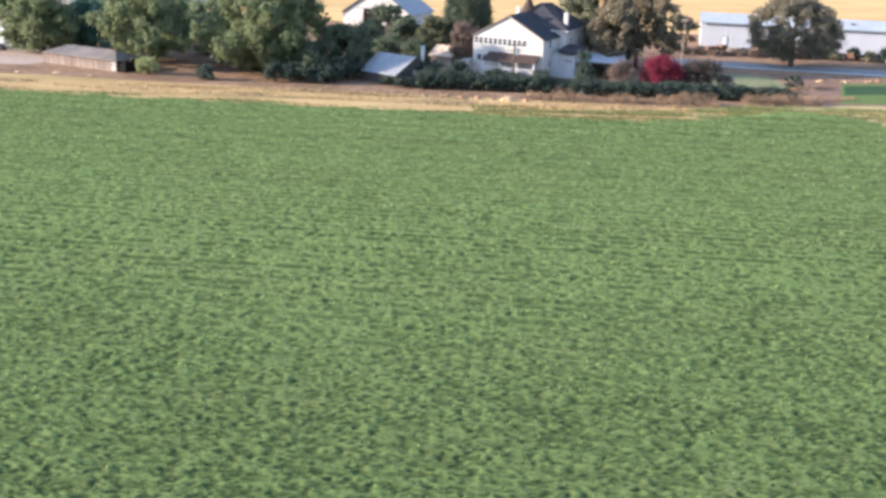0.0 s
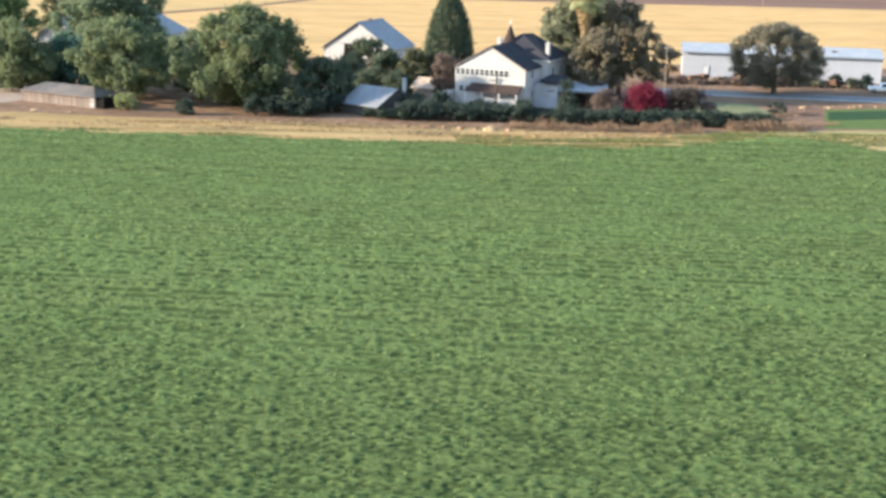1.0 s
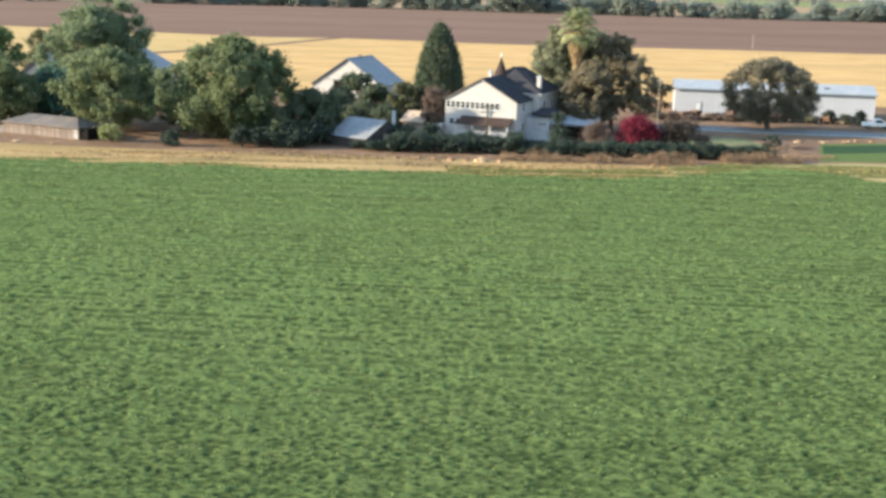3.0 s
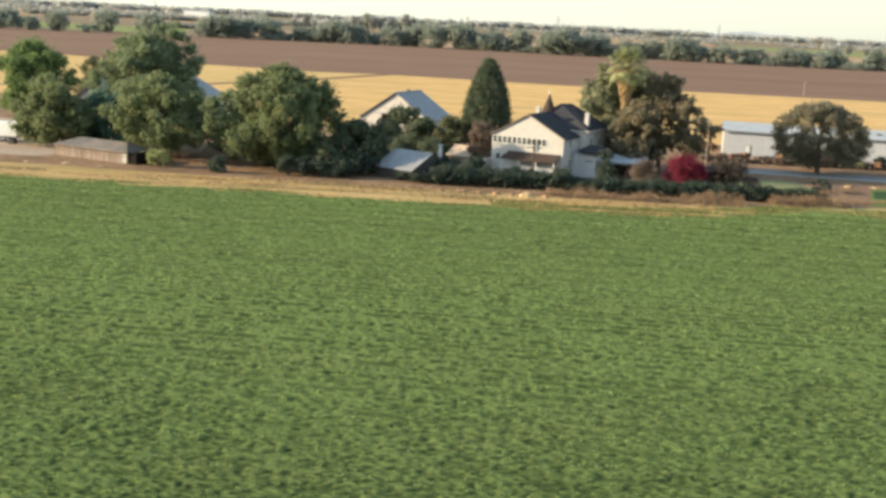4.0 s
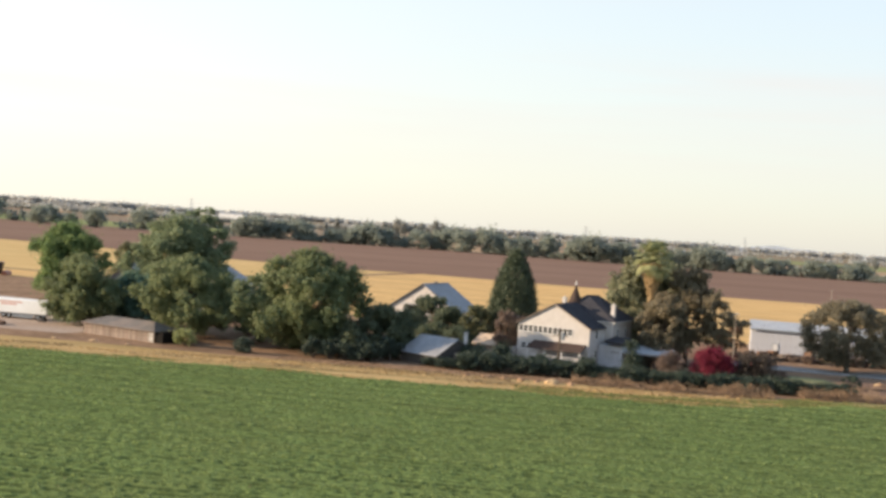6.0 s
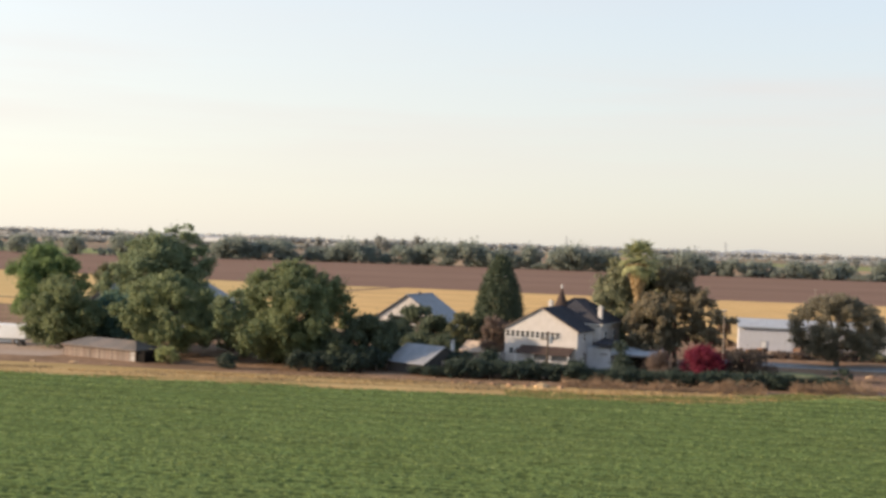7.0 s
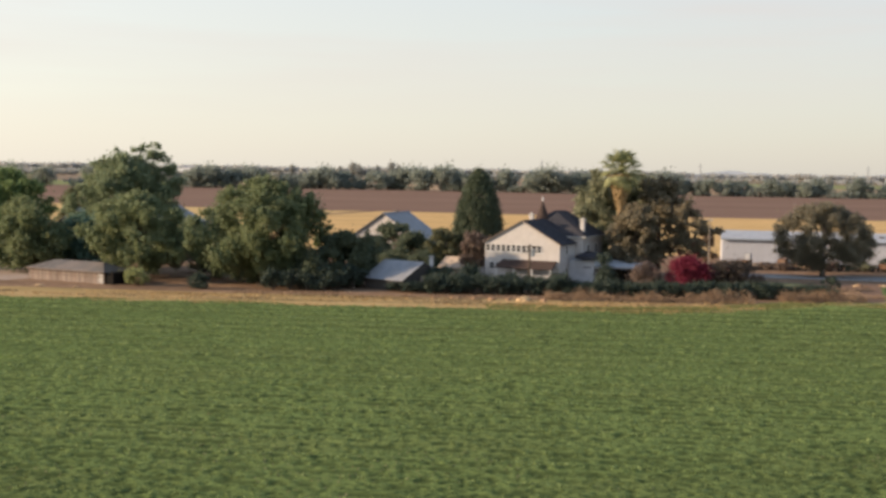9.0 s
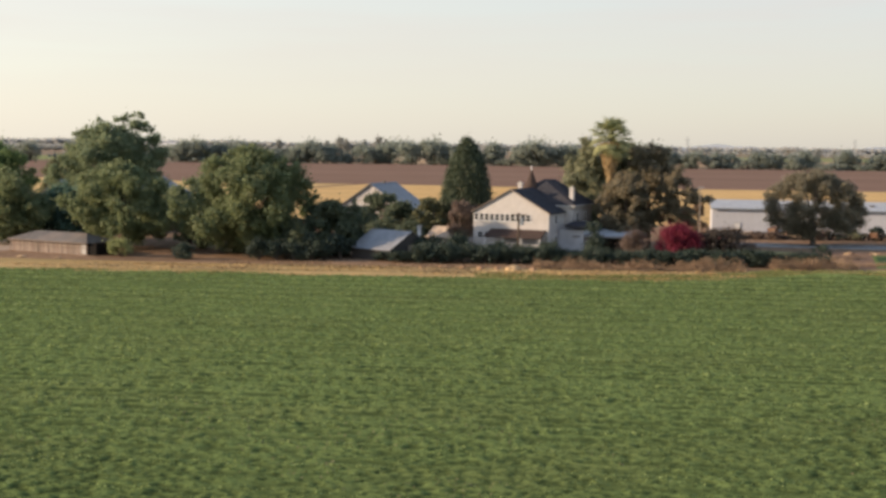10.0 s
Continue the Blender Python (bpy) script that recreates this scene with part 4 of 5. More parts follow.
def long_shed():
    s = thing("machine_shed", 51.4, 240.8, 0, -10.5, "long pale metal machine shed with a shallow roof", "shed")
    L, D, E, R = 38.5, 10.0, 4.85, 6.3
    part("wall", Shape().prism([(0.02, -0.2), (L - 0.02, -0.2), (L - 0.02, E - 0.05), (0.02, E - 0.05)], 0.05, D), M_STEEL_WALL, s, "pale metal siding")
    panel = Shape().box(0.02, 1.08, -0.02, 0.046, -0.1, E - 0.1).box(0.0, 0.05, -0.032, -0.02, -0.1, E - 0.1).box(0.5, 0.54, -0.028, -0.02, -0.1, E - 0.1).mesh("wall_panel", M_STEEL_WALL)
    for i in range(35):
        p = part("wall_panel", panel, M_STEEL_WALL, s)
        p.location = (i * 1.1, 0, 0)
    for i in range(14):
        a0, a1 = -0.3 + (L + 0.6) * i / 14, -0.3 + (L + 0.6) * (i + 1) / 14 - 0.02
        part("roof_sheet", Shape().slab([(a0, -0.4, E + 0.02), (a1, -0.4, E + 0.02), (a1, D / 2, R), (a0, D / 2, R)], 0.07), M_PALE_ROOF, s)
        part("roof_sheet", Shape().slab([(a0, D / 2, R), (a1, D / 2, R), (a1, D + 0.4, E), (a0, D + 0.4, E)], 0.07), M_PALE_ROOF, s)
    part("gutter", Shape().box(-0.3, L + 0.3, -0.56, -0.41, E - 0.2, E), M_GUTTER, s, "dark grey gutter")
    for x in (0.1, L - 0.1):
        part("gable", Shape().add([(x - 0.06, 0.05, E - 0.05), (x - 0.06, D, E - 0.05), (x - 0.06, D / 2, R - 0.1), (x + 0.06, 0.05, E - 0.05), (x + 0.06, D, E - 0.05), (x + 0.06, D / 2, R - 0.1)], [(0, 1, 2), (5, 4, 3), (0, 2, 5, 3), (1, 4, 5, 2), (0, 3, 4, 1)]), M_STEEL_WALL, s)
    for x in (11.5, 29.0):
        part("roof_vent", Shape().box(x, x + 0.9, 2.0, 2.8, E + 0.6, E + 0.95), M_OLD_TIN, s, "small grey roof vent")
    d = part("door", Shape().box(4.2, 5.2, -0.11, -0.065, -0.05, 2.1), M_TRIM, s, "white side door")
    part("door_frame", Shape().box(4.1, 4.2, -0.13, -0.06, -0.05, 2.2).box(5.2, 5.3, -0.13, -0.06, -0.05, 2.2).box(4.2, 5.2, -0.13, -0.06, 2.1, 2.2), M_GUTTER, d)
    part("sliding_door", Shape().box(14.5, 19.0, -0.14, -0.065, -0.05, 3.9), M_STEEL_WALL, s)


long_shed()


def animal_shed():
    a = thing("animal_shed", -63.5, 187.2, 0, -27.5, "low weathered animal shed with a hipped grey tin roof", "shed")
    L = 14.9
    part("back_wall", Shape().box(0, L, 5.0, 5.12, -0.1, 2.0), M_BOARD, a)
    for i in range(42):
        part("board", Shape().box(i * L / 42 + 0.005, (i + 1) * L / 42 - 0.015, 0.0, 0.05, -0.05, 1.62 + 0.03 * ((i * 7) % 5) / 2), M_BOARD, a)
    part("pale_panel", Shape().box(L * 0.92, L * 0.985, -0.05, -0.004, 0.1, 1.45), M_CONCRETE, a, "patched pale panel")
    for i in range(4):
        u = L * (i + 0.3 * math.sin(i * 2.3)) / 3.4
        part("post", Shape().box(u - 0.05, u + 0.05, -0.09, -0.055, -0.1, 1.7), M_BOARD, a)
    part("rail", Shape().box(0, L, -0.14, -0.095, 0.95, 1.03), M_BOARD, a)
    part("eaves_board", Shape().box(-0.3, L + 0.2, -0.42, -0.36, 1.58, 1.72), M_BOARD, a)
    for i in range(11):
        a0, a1 = -0.35 + (L + 0.7) * i / 11, -0.35 + (L + 0.7) * (i + 1) / 11 - 0.03
        ends = [1.72 + 1.15 * min(1, (q + 0.35) / 3.0, (L + 0.36 - q) / 3.0) for q in (a0, a1)]
        ins = [min(1, (q + 0.35) / 3.0, (L + 0.36 - q) / 3.0) for q in (a0, a1)]
        part("roof_sheet", Shape().slab([(a0, -0.4, 1.72), (a1, -0.4, 1.72), (a1, -0.4 + 3.1 * ins[1], ends[1]), (a0, -0.4 + 3.1 * ins[0], ends[0])], 0.06), M_OLD_TIN, a)
        part("roof_sheet", Shape().slab([(a0, 2.7 + 0.01 + 2.8 * (1 - ins[0]), ends[0]), (a1, 2.7 + 0.01 + 2.8 * (1 - ins[1]), ends[1]), (a1, 5.5, 1.72), (a0, 5.5, 1.72)], 0.06), M_OLD_TIN, a)
    for k, u in ((0, -0.38), (1, L + 0.36)):
        inner = 2.62 if k == 0 else L - 2.62
        tri = [(u, -0.4, 1.725), (inner, 2.7, 2.875), (u, 5.5, 1.725)]
        part("roof_end", Shape().slab(tri if k else tri[::-1], 0.06), M_OLD_TIN, a)
    part("end_wall", Shape().box(-0.05, 0.05, 0.06, 4.99, -0.1, 1.7), M_BOARD, a)
    part("dark_stall", Shape().box(L, L + 1.5, 0.2, 4.6, -0.1, 1.7), M_BLACK, a, "black block for the unlit inside of a stall")


animal_shed()


# ---- vehicles and machines ----
def wheel(parent, x, y, r, w, rim):
    wh = part("wheel", Shape().tube([(x, y - w / 2, r), (x, y + w / 2, r)], [r, r], 16), M_TYRE, parent, "black tyre")
    part("rim", Shape().tube([(x, y - w / 2 - 0.02, r), (x, y + w / 2 + 0.02, r)], [r * 0.5, r * 0.5], 12), rim, wh)


def trailer():
    t = thing("box_trailer", -79.0, 202.2, 0, -6, "white box trailer with faded red lettering", "trailer")
    part("box", Shape().box(-5.0, 4.6, -1.25, 1.25, 0.95, 3.25), M_TRUCK_WHITE, t, bevel=0.04)
    part("frame", Shape().box(-4.9, 4.5, -1.0, 1.0, 0.7, 0.94), M_GUTTER, t)
    part("rear_door", Shape().box(4.605, 4.65, -1.1, 1.1, 1.05, 3.1), M_TRUCK_WHITE, t)
    for z, x0, x1 in ((2.7, -3.9, 0.2), (2.3, -3.7, -0.8)):
        part("lettering", Shape().box(x0, x1, -1.262, -1.254, z, z + 0.2), M_RED_STRIPE, t, "faded red bars of writing")
    for x in (-3.2, -2.2, 3.0):
        wheel(t, x, -0.95, 0.5, 0.3, M_GUTTER)
        wheel(t, x, 0.95, 0.5, 0.3, M_GUTTER)
    part("skirt", Shape().box(-1.5, 2.2, -1.2, -1.12, 0.3, 0.7), M_GUTTER, t)


trailer()
heap("earth_mound", -79.5, 190.5, 2.2, 0.9, M_RUST, "brown mound of rusty earth in the yard", "mound", 31)
heap("earth_mound", -74.5, 199.0, 0.8, 0.8, M_DARK_WALL, "dark small mound beside the trailer", "mound", 32)


def red_machine():
    t = thing("harvester", -131, 309, 0, 8, "red field harvester at the edge of the stubble", "harvester")
    part("body", Shape().prism([(-3.6, 1.2), (2.4, 1.0), (2.6, 2.0), (1.4, 2.7), (-3.2, 2.8), (-3.8, 2.2)], -1.3, 1.3), M_RED_PAINT, t, bevel=0.05)
    part("cab", Shape().prism([(2.0, 1.6), (3.6, 1.6), (3.8, 3.2), (2.0, 3.3)], -0.9, 0.9), M_GLASS, t, "dark glazed cab")
    part("cab_roof", Shape().box(1.9, 3.95, -1.0, 1.0, 3.3, 3.42), M_RED_PAINT, t)
    part("header", Shape().prism([(4.0, 0.2), (5.4, 0.15), (5.2, 1.0), (4.2, 1.2)], -2.6, 2.6), M_RED_PAINT, t, "wide red cutting header")
    part("grain_tank", Shape().box(-2.6, 0.8, -1.1, 1.1, 2.8, 3.3), M_RUST, t)
    for y in (-1.4, 1.4):
        wheel(t, 2.3, y, 0.95, 0.6, M_RED_PAINT)
        wheel(t, -2.8, y, 0.6, 0.4, M_RED_PAINT)


red_machine()


def pickup():
    t = thing("pickup_truck", 84.5, 219.5, 0, -10, "white pickup truck parked by the road", "truck")
    part("body", Shape().prism([(-2.6, 0.5), (2.6, 0.5), (2.65, 0.95), (1.3, 1.1), (-2.6, 1.1)], -0.92, 0.92), M_TRUCK_WHITE, t, bevel=0.04)
    part("cab", Shape().prism([(-0.6, 1.08), (1.3, 1.08), (0.7, 1.75), (-0.45, 1.75)], -0.82, 0.82), M_TRUCK_WHITE, t, bevel=0.04)
    part("side_window", Shape().prism([(-0.4, 1.15), (1.0, 1.15), (0.62, 1.65), (-0.35, 1.65)], -0.835, -0.822), M_GLASS, t)
    part("bumper", Shape().box(2.6, 2.72, -0.85, 0.85, 0.45, 0.7), M_GUTTER, t)
    for x in (-1.7, 1.65):
        wheel(t, x, -0.8, 0.38, 0.24, M_GUTTER)
        wheel(t, x, 0.8, 0.38, 0.24, M_GUTTER)


pickup()


def implement(x, y, turn, length, tall, seed, mat=None):
    """An old towed farm implement: frame, drawbar, tines, two wheels."""
    mat = mat or M_RUST
    r = random.Random(seed)
    t = thing("farm_implement", x, y, 0, turn, "rusty old farm implement parked before the long shed", "farm implement", "implements by the long shed")
    part("frame", Shape().box(-length / 2, length / 2, -0.9, 0.9, 0.6, 0.8), mat, t, bevel=0.03)
    part("hopper", Shape().prism([(-length * 0.4, 0.8), (length * 0.3, 0.8), (length * 0.42, tall), (-length * 0.45, tall * r.uniform(0.75, 1.0))], -0.7, 0.7), mat, t)
    part("drawbar", Shape().tube([(length / 2, 0, 0.65), (length / 2 + 1.4, 0, 0.4)], [0.09, 0.07], 6), mat, t)
    for i in range(5):
        part("tine", Shape().tube([(-length / 2 + 0.3 + i * length / 5, -1.0, 0.7), (-length / 2 + 0.1 + i * length / 5, -1.1, 0.02)], [0.05, 0.03], 5), mat, t)
    for y_ in (-1.05, 1.05):
        wheel(t, 0, y_, 0.55, 0.22, mat)


ri = random.Random(3)
for i in range(15):
    ix = 51.5 + 2.15 * i
    implement(ix, 230.5 - 0.19 * (ix - 51.5) + ri.uniform(-1.5, 1.5), ri.uniform(-70, 70), ri.uniform(1.8, 3.0), ri.uniform(0.9, 1.7) + (0.6 if i == 4 else 0), i + 5, (M_RUST, M_RUST, M_BOARD, M_DARK_WALL)[i % 4])


def utility_pole(x, y, z, mat, label, arm=1.6, arms=1, r=0.14, turn=0, group=""):
    p = thing("utility_pole", x, y, 0, turn, label, "utility pole", group)
    part("pole", Shape().tube([(0, 0, -0.2), (0, 0, z)], [r, r * 0.7], 8), mat, p)
    for k in range(arms):
        zz = z - 0.35 - 0.8 * k
        a = part("crossarm", Shape().box(-arm / 2, arm / 2, -r - 0.1, -r + 0.02, zz, zz + 0.14), mat, p)
        for u in (-0.45, -0.15, 0.15, 0.45):
            part("insulator", Shape().tube([(u * arm, -r - 0.04, zz + 0.13), (u * arm, -r - 0.04, zz + 0.3)], [0.05, 0.04], 6), M_CONCRETE, a)
    return p


house_pole = utility_pole(10.5, 177.5, 6.9, M_POLE, "dark wooden utility pole with a transformer", 2.3, 2, 0.19)
part("transformer", Shape().tube([(0.42, -0.1, 5.2), (0.42, -0.1, 6.2)], [0.3, 0.3], 12), M_GUTTER, house_pole, "grey transformer can")
utility_pole(37.4, 186, 10.6, M_PALE_POLE, "pale wooden utility pole behind the red bush", 0.8, 1, 0.075)
utility_pole(137, 500, 5.6, M_PALE_POLE, "pale pole in the far ploughed field", 1.6)

# ---- trees and shrubs ----
tree("walnut_tree", -67.5, 199, 11.6, 6.8, 5.6, L_WALNUT, M_BARK, "broad green shade tree over the gravel yard", 101, lobes=56, share=0.3, extra=((-4, -1, 2.6, 1.7), (0, -2, 2.4, 1.7), (3.5, -1, 2.8, 1.7), (-5.5, 0, 4.2, 1.6)))
tree("tall_bright_tree", -80, 226, 16.2, 7.4, 7.6, L_BRIGHT, M_BARK, "tall bright green tree behind the trailer", 102, lobes=60, share=0.28)
tree("tall_oak", -55.4, 212, 18.9, 8.7, 8.2, L_OAK, M_BARK, "tallest dark oak of the farmyard with a ragged top", 103, lobes=84, share=0.24, extra=((1.1, 0, 17.8, 1.8), (3.9, 0, 19.3, 1.4), (5.5, 0, 18.6, 1.3), (2.3, 0, 20.2, 0.9), (4.5, 1, 20.5, 0.8), (-1.1, 0, 18.2, 1.1), (-1.9, 0, 19.6, 0.5), (-2.9, 0, 17.6, 0.9), (-3.9, 0, 18.6, 0.4), (-4.8, 0, 16.4, 1.2), (-6.0, 0, 17.2, 0.5), (-6.6, 0, 15.2, 1.0), (7.2, 0, 16.6, 1.3), (8.2, 0, 14.2, 1.7), (-7.6, 0, 13.6, 1.4), (-8.6, 0, 11.8, 1.5), (-9.4, 0, 9.6, 1.6), (-8.6, -1, 7.4, 1.9), (7.6, 0, 10.0, 2.2), (8.2, 0, 7.6, 2.0), (2, -1, 11.8, 2.0), (-0.6, -1, 10.8, 2.0), (4.6, -1, 11.0, 2.0), (-4.6, 0, 9.8, 1.8), (3.4, -2, 9.4, 2.0)))
tree("walnut_tree", -47.4, 190.5, 12.9, 9.7, 5.9, L_WALNUT, M_BARK, "wide green walnut tree beside the animal shed", 104, lobes=80, share=0.28, extra=((-0.5, -2, 11.6, 1.6),))
tree("great_walnut", -28.5, 187, 15.3, 10.8, 7.5, L_WALNUT, M_BARK, "great round walnut tree in the farmyard", 105, lobes=110, share=0.24, trunk=0.5, extra=((-3, 0, 13.6, 1.2), (-1, 0, 14.2, 1.2), (2, 0, 14.2, 1.3), (4.4, 0, 13.4, 1.2), (7.0, 0, 12.0, 1.6), (8.8, 0, 10.2, 1.2), (9.4, 0, 8.4, 1.0), (9.9, 0, 6.6, 0.9)))
tree("dark_tree", -62.3, 206, 8.8, 5.0, 4.8, L_TEAL, M_BARK, "dark blue-green tree behind the walnut", 106, lobes=34, share=0.34)
tree("olive_tree", -77, 258, 13.4, 7.0, 6.4, L_TAWNY, M_BARK, "pale olive tree behind the white barns", 126, lobes=30, share=0.34)
tree("small_tree", -64.6, 229, 9.6, 3.2, 4.4, L_TAWNY, M_BARK, "olive tree before the white barns", 128, lobes=26, share=0.34)
tree("dark_tree", -57.5, 202, 8.6, 4.6, 4.2, L_TEAL, M_BARK, "dark blue-green tree beside the animal shed", 119, lobes=30, share=0.34)
tree("dark_tree", -40.5, 203, 10.2, 4.6, 5.0, L_OAK, M_BARK, "dark tree between two walnuts", 120, lobes=30, share=0.34)
tree("dark_tree", -36.6, 193, 5.2, 3.6, 2.5, L_OAK, M_BARK, "low dark tree in the shade of the walnuts", 121, lobes=22, share=0.4)
tree("dark_tree", -15.6, 185.5, 8.0, 5.2, 4.0, L_SHADED, M_BARK, "dark low tree beside the tin-roofed shed", 107, lobes=46, share=0.32, bottom=0.8)
tree("dark_tree", -20.0, 181.5, 6.4, 5.0, 3.2, L_SHADED, M_BARK, "dark low tree under the great walnut", 117, lobes=36, share=0.36, bottom=0.6)
tree("small_tree", -10.4, 222, 7.9, 4.4, 3.9, L_SHADED, M_BARK, "dark green tree before the white barn", 108, lobes=34, share=0.32)
tree("small_tree", -2.4, 206, 7.8, 4.0, 3.8, L_TAWNY, M_GREY_BARK, "tawny green tree beside the conifer", 109, lobes=34, share=0.3)
tree("small_tree", -7.0, 209, 6.8, 3.6, 3.3, L_SHADED, M_BARK, "dark green tree behind the tin-roofed shed", 118, lobes=28, share=0.34)
tree("rust_tree", 3.3, 198.5, 7.7, 3.0, 3.7, L_BROWN, M_BARK, "rust-brown leafy tree at the house corner", 110, lobes=34, share=0.3, size=0.28)
tree("grey_tree", 22.7, 207, 17.0, 4.7, 8.2, L_GREY, M_GREY_BARK, "tall grey-green tree behind the house", 111, lobes=54, share=0.36, extra=((0.4, 0, 17.0, 1.0),))
tree("bronze_pine", 28.2, 198.5, 12.0, 5.0, 5.3, L_BRONZE, M_BARK, "bronze-green pine beside the palm", 112, lobes=80, share=0.24, cover=1.0, spray=9, flat=3, squash=0.6)
tree("bronze_pine", 33.0, 203.5, 16.3, 4.3, 6.6, L_BRONZE, M_BARK, "tall bronze pine with tiered dark boughs", 113, lobes=80, share=0.26, squash=0.5, cover=1.0, spray=9, flat=4, extra=((-2.2, 0, 15.6, 1.2), (2.0, 0, 15.4, 1.3), (0.2, 0, 16.2, 0.9)))
tree("dark_pine", 36.8, 199.5, 13.4, 3.3, 5.4, L_BRONZE, M_BARK, "dark bronze pine with a long side bough", 122, lobes=56, share=0.3, cover=1.0, spray=9, flat=3, squash=0.6, extra=((3.0, -1, 8.4, 0.8), (3.8, -1, 8.1, 0.7), (4.6, -1, 8.2, 0.9), (2.2, -1, 8.8, 1.0)))
tree("grey_tree", 30.5, 208, 16.8, 5.0, 8.0, L_GREY, M_GREY_BARK, "tall grey-green tree behind the palm", 114, lobes=56, share=0.32)
tree("round_shade_tree", 62.8, 214.5, 12.6, 8.3, 5.6, L_ROUND, M_GREY_BARK, "round olive-green shade tree by the road", 127, lobes=150, share=0.22, size=0.32, trunk=0.42, cover=0.76, bottom=2.4, extra=((-7, 0, 4.2, 1.3), (7.4, 0, 4.0, 1.5), (6.6, 0, 2.8, 1.2), (-6, 0, 3.4, 1.0), (0, 0, 11.6, 1.5), (3, 0, 11, 1.5), (-3, 0, 11, 1.5), (5.4, 0, 9.4, 1.5), (-5.4, 0, 9.4, 1.5), (6.4, -1, 6.2, 1.7), (7.8, 0, 5.6, 1.3), (-6.8, 0, 6.0, 1.6), (4.6, -2, 3.8, 1.4), (-4, -2, 4.4, 1.3), (2.5, -3, 4.6, 1.2), (7.2, 0, 7.6, 1.5), (-7.2, 0, 7.8, 1.4)))
tree("yellow_tree", 47.5, 236, 6.0, 2.2, 2.6, L_WEED, M_BARK, "small dry golden tree beside the long shed", 116, lobes=12)


def conifer():
    ob = thing("conifer", 3.9, 211, 0, 0, "dense dark green conical conifer", "tree")
    r = np.random.default_rng(130)
    part("trunk", Shape().tube([(0, 0, -0.2), (0, 0, 8), (0, 0, 16.5)], [0.45, 0.28, 0.06], 9), M_BARK, ob, smooth=True)
    boughs = []
    for i in range(260):
        k = (i + 0.5) / 260
        z = 1.6 + 15.3 * k ** 1.1
        k = (z - 1.6) / 15.3
        rad = 3.7 * (1 - k ** 2.8) * (0.9 if k < 0.05 else 1) + 1.05
        w = i * 2.39996 + r.uniform(-0.3, 0.3)
        br = (0.7 + 0.45 * (1 - k)) * r.uniform(0.8, 1.2)
        boughs.append((np.array([math.cos(w) * max(rad - br, 0), math.sin(w) * max(rad - br * 0.85, 0), z]), br))
    part("crown", quads_mesh("crown", leaves_on(r, boughs, 0.3, 0.95, squash=1.3, loose=0.16), L_CONIFER), L_CONIFER, ob)


conifer()


def palm():
    ob = thing("fan_palm", 26.5, 202, 0, 0, "tall fan palm with a skirt of dead leaves", "palm")
    r = np.random.default_rng(140)
    part("trunk", Shape().tube([(0.2, 0, -0.2), (0.1, 0, 4), (0, 0, 10), (0, 0, 17.3)], [0.5, 0.4, 0.36, 0.32], 10), M_GREY_BARK, ob, smooth=True)
    # one fan leaf: a stalk and a fan of folded blades
    fan = Shape().tube([(0, 0, 0), (0.9, 0, 0.22), (1.6, 0, 0.2)], [0.05, 0.04, 0.03], 4)
    for i in range(11):
        w = radians(-75 + 15 * i)
        ln = 1.35 * (1 - 0.25 * abs(i - 5) / 5)
        tip = (1.6 + ln * math.cos(w), ln * math.sin(w), 0.2 - 0.35 * ln)
        mid = (1.6 + 0.55 * ln * math.cos(w), 0.55 * ln * math.sin(w))
        dx, dy = -math.sin(w) * 0.1, math.cos(w) * 0.1
        fan.add([(1.6, 0, 0.2), (mid[0] + dx, mid[1] + dy, 0.17), tip, (mid[0] - dx, mid[1] - dy, 0.21)], [(0, 1, 2, 3)])
    green = fan.mesh("frond", L_PALM)
    for i in range(66):
        up = 86 - 136 * (i / 66) + r.uniform(-8, 8)
        f = part("frond", green, L_PALM, ob)
        f.matrix_local = Matrix.Translation((0, 0, 17.2)) @ pose(0, 0, 0, 0, 0, i * 137.5) @ pose(0, 0, 0, 0, -up, 0) @ Matrix.Scale(r.uniform(1.15, 1.55), 4)
    n = 1700
    z = r.uniform(10.4, 16.8, n)
    rad = (0.6 + 1.9 * ((z - 10.4) / 6.4) ** 1.3) * r.uniform(0.5, 1.0, n)
    w = r.uniform(0, math.tau, n)
    c = np.stack([np.cos(w) * rad, np.sin(w) * rad, z], axis=1)
    nr = np.stack([np.cos(w), np.sin(w), 0.25 + 0 * w], axis=1) + r.normal(size=(n, 3)) * 0.3
    part("skirt", quads_mesh("skirt", leaf_quads(r, c, nr, 0.62, 0.4), L_SKIRT), L_SKIRT, ob, "hanging skirt of dead tan leaves")


palm()


def shrub(name, x, y, rx, h, leaf, label, seed, category="shrub", lobes=14, size=0.3, group=""):
    rng = np.random.default_rng(seed)
    ob = thing(name, x, y, 0, 0, label, category, group)
    for k in range(3):
        part("stem", Shape().tube([(0.1 * k, 0, -0.1), (0.3 * (k - 1), 0.1 * k, h * 0.3), (0.6 * (k - 1), 0.2, h * 0.6)], [0.08, 0.06, 0.03], 5), M_BARK, ob)
    b = lobes_in(rng, rx, rx * 0.85, h * 0.52, h * 0.5, lobes, 0.42 if rx > 1.5 else 0.7)
    part("crown", quads_mesh("crown", leaves_on(rng, b, size, 1.3), leaf), leaf, ob)
    return ob


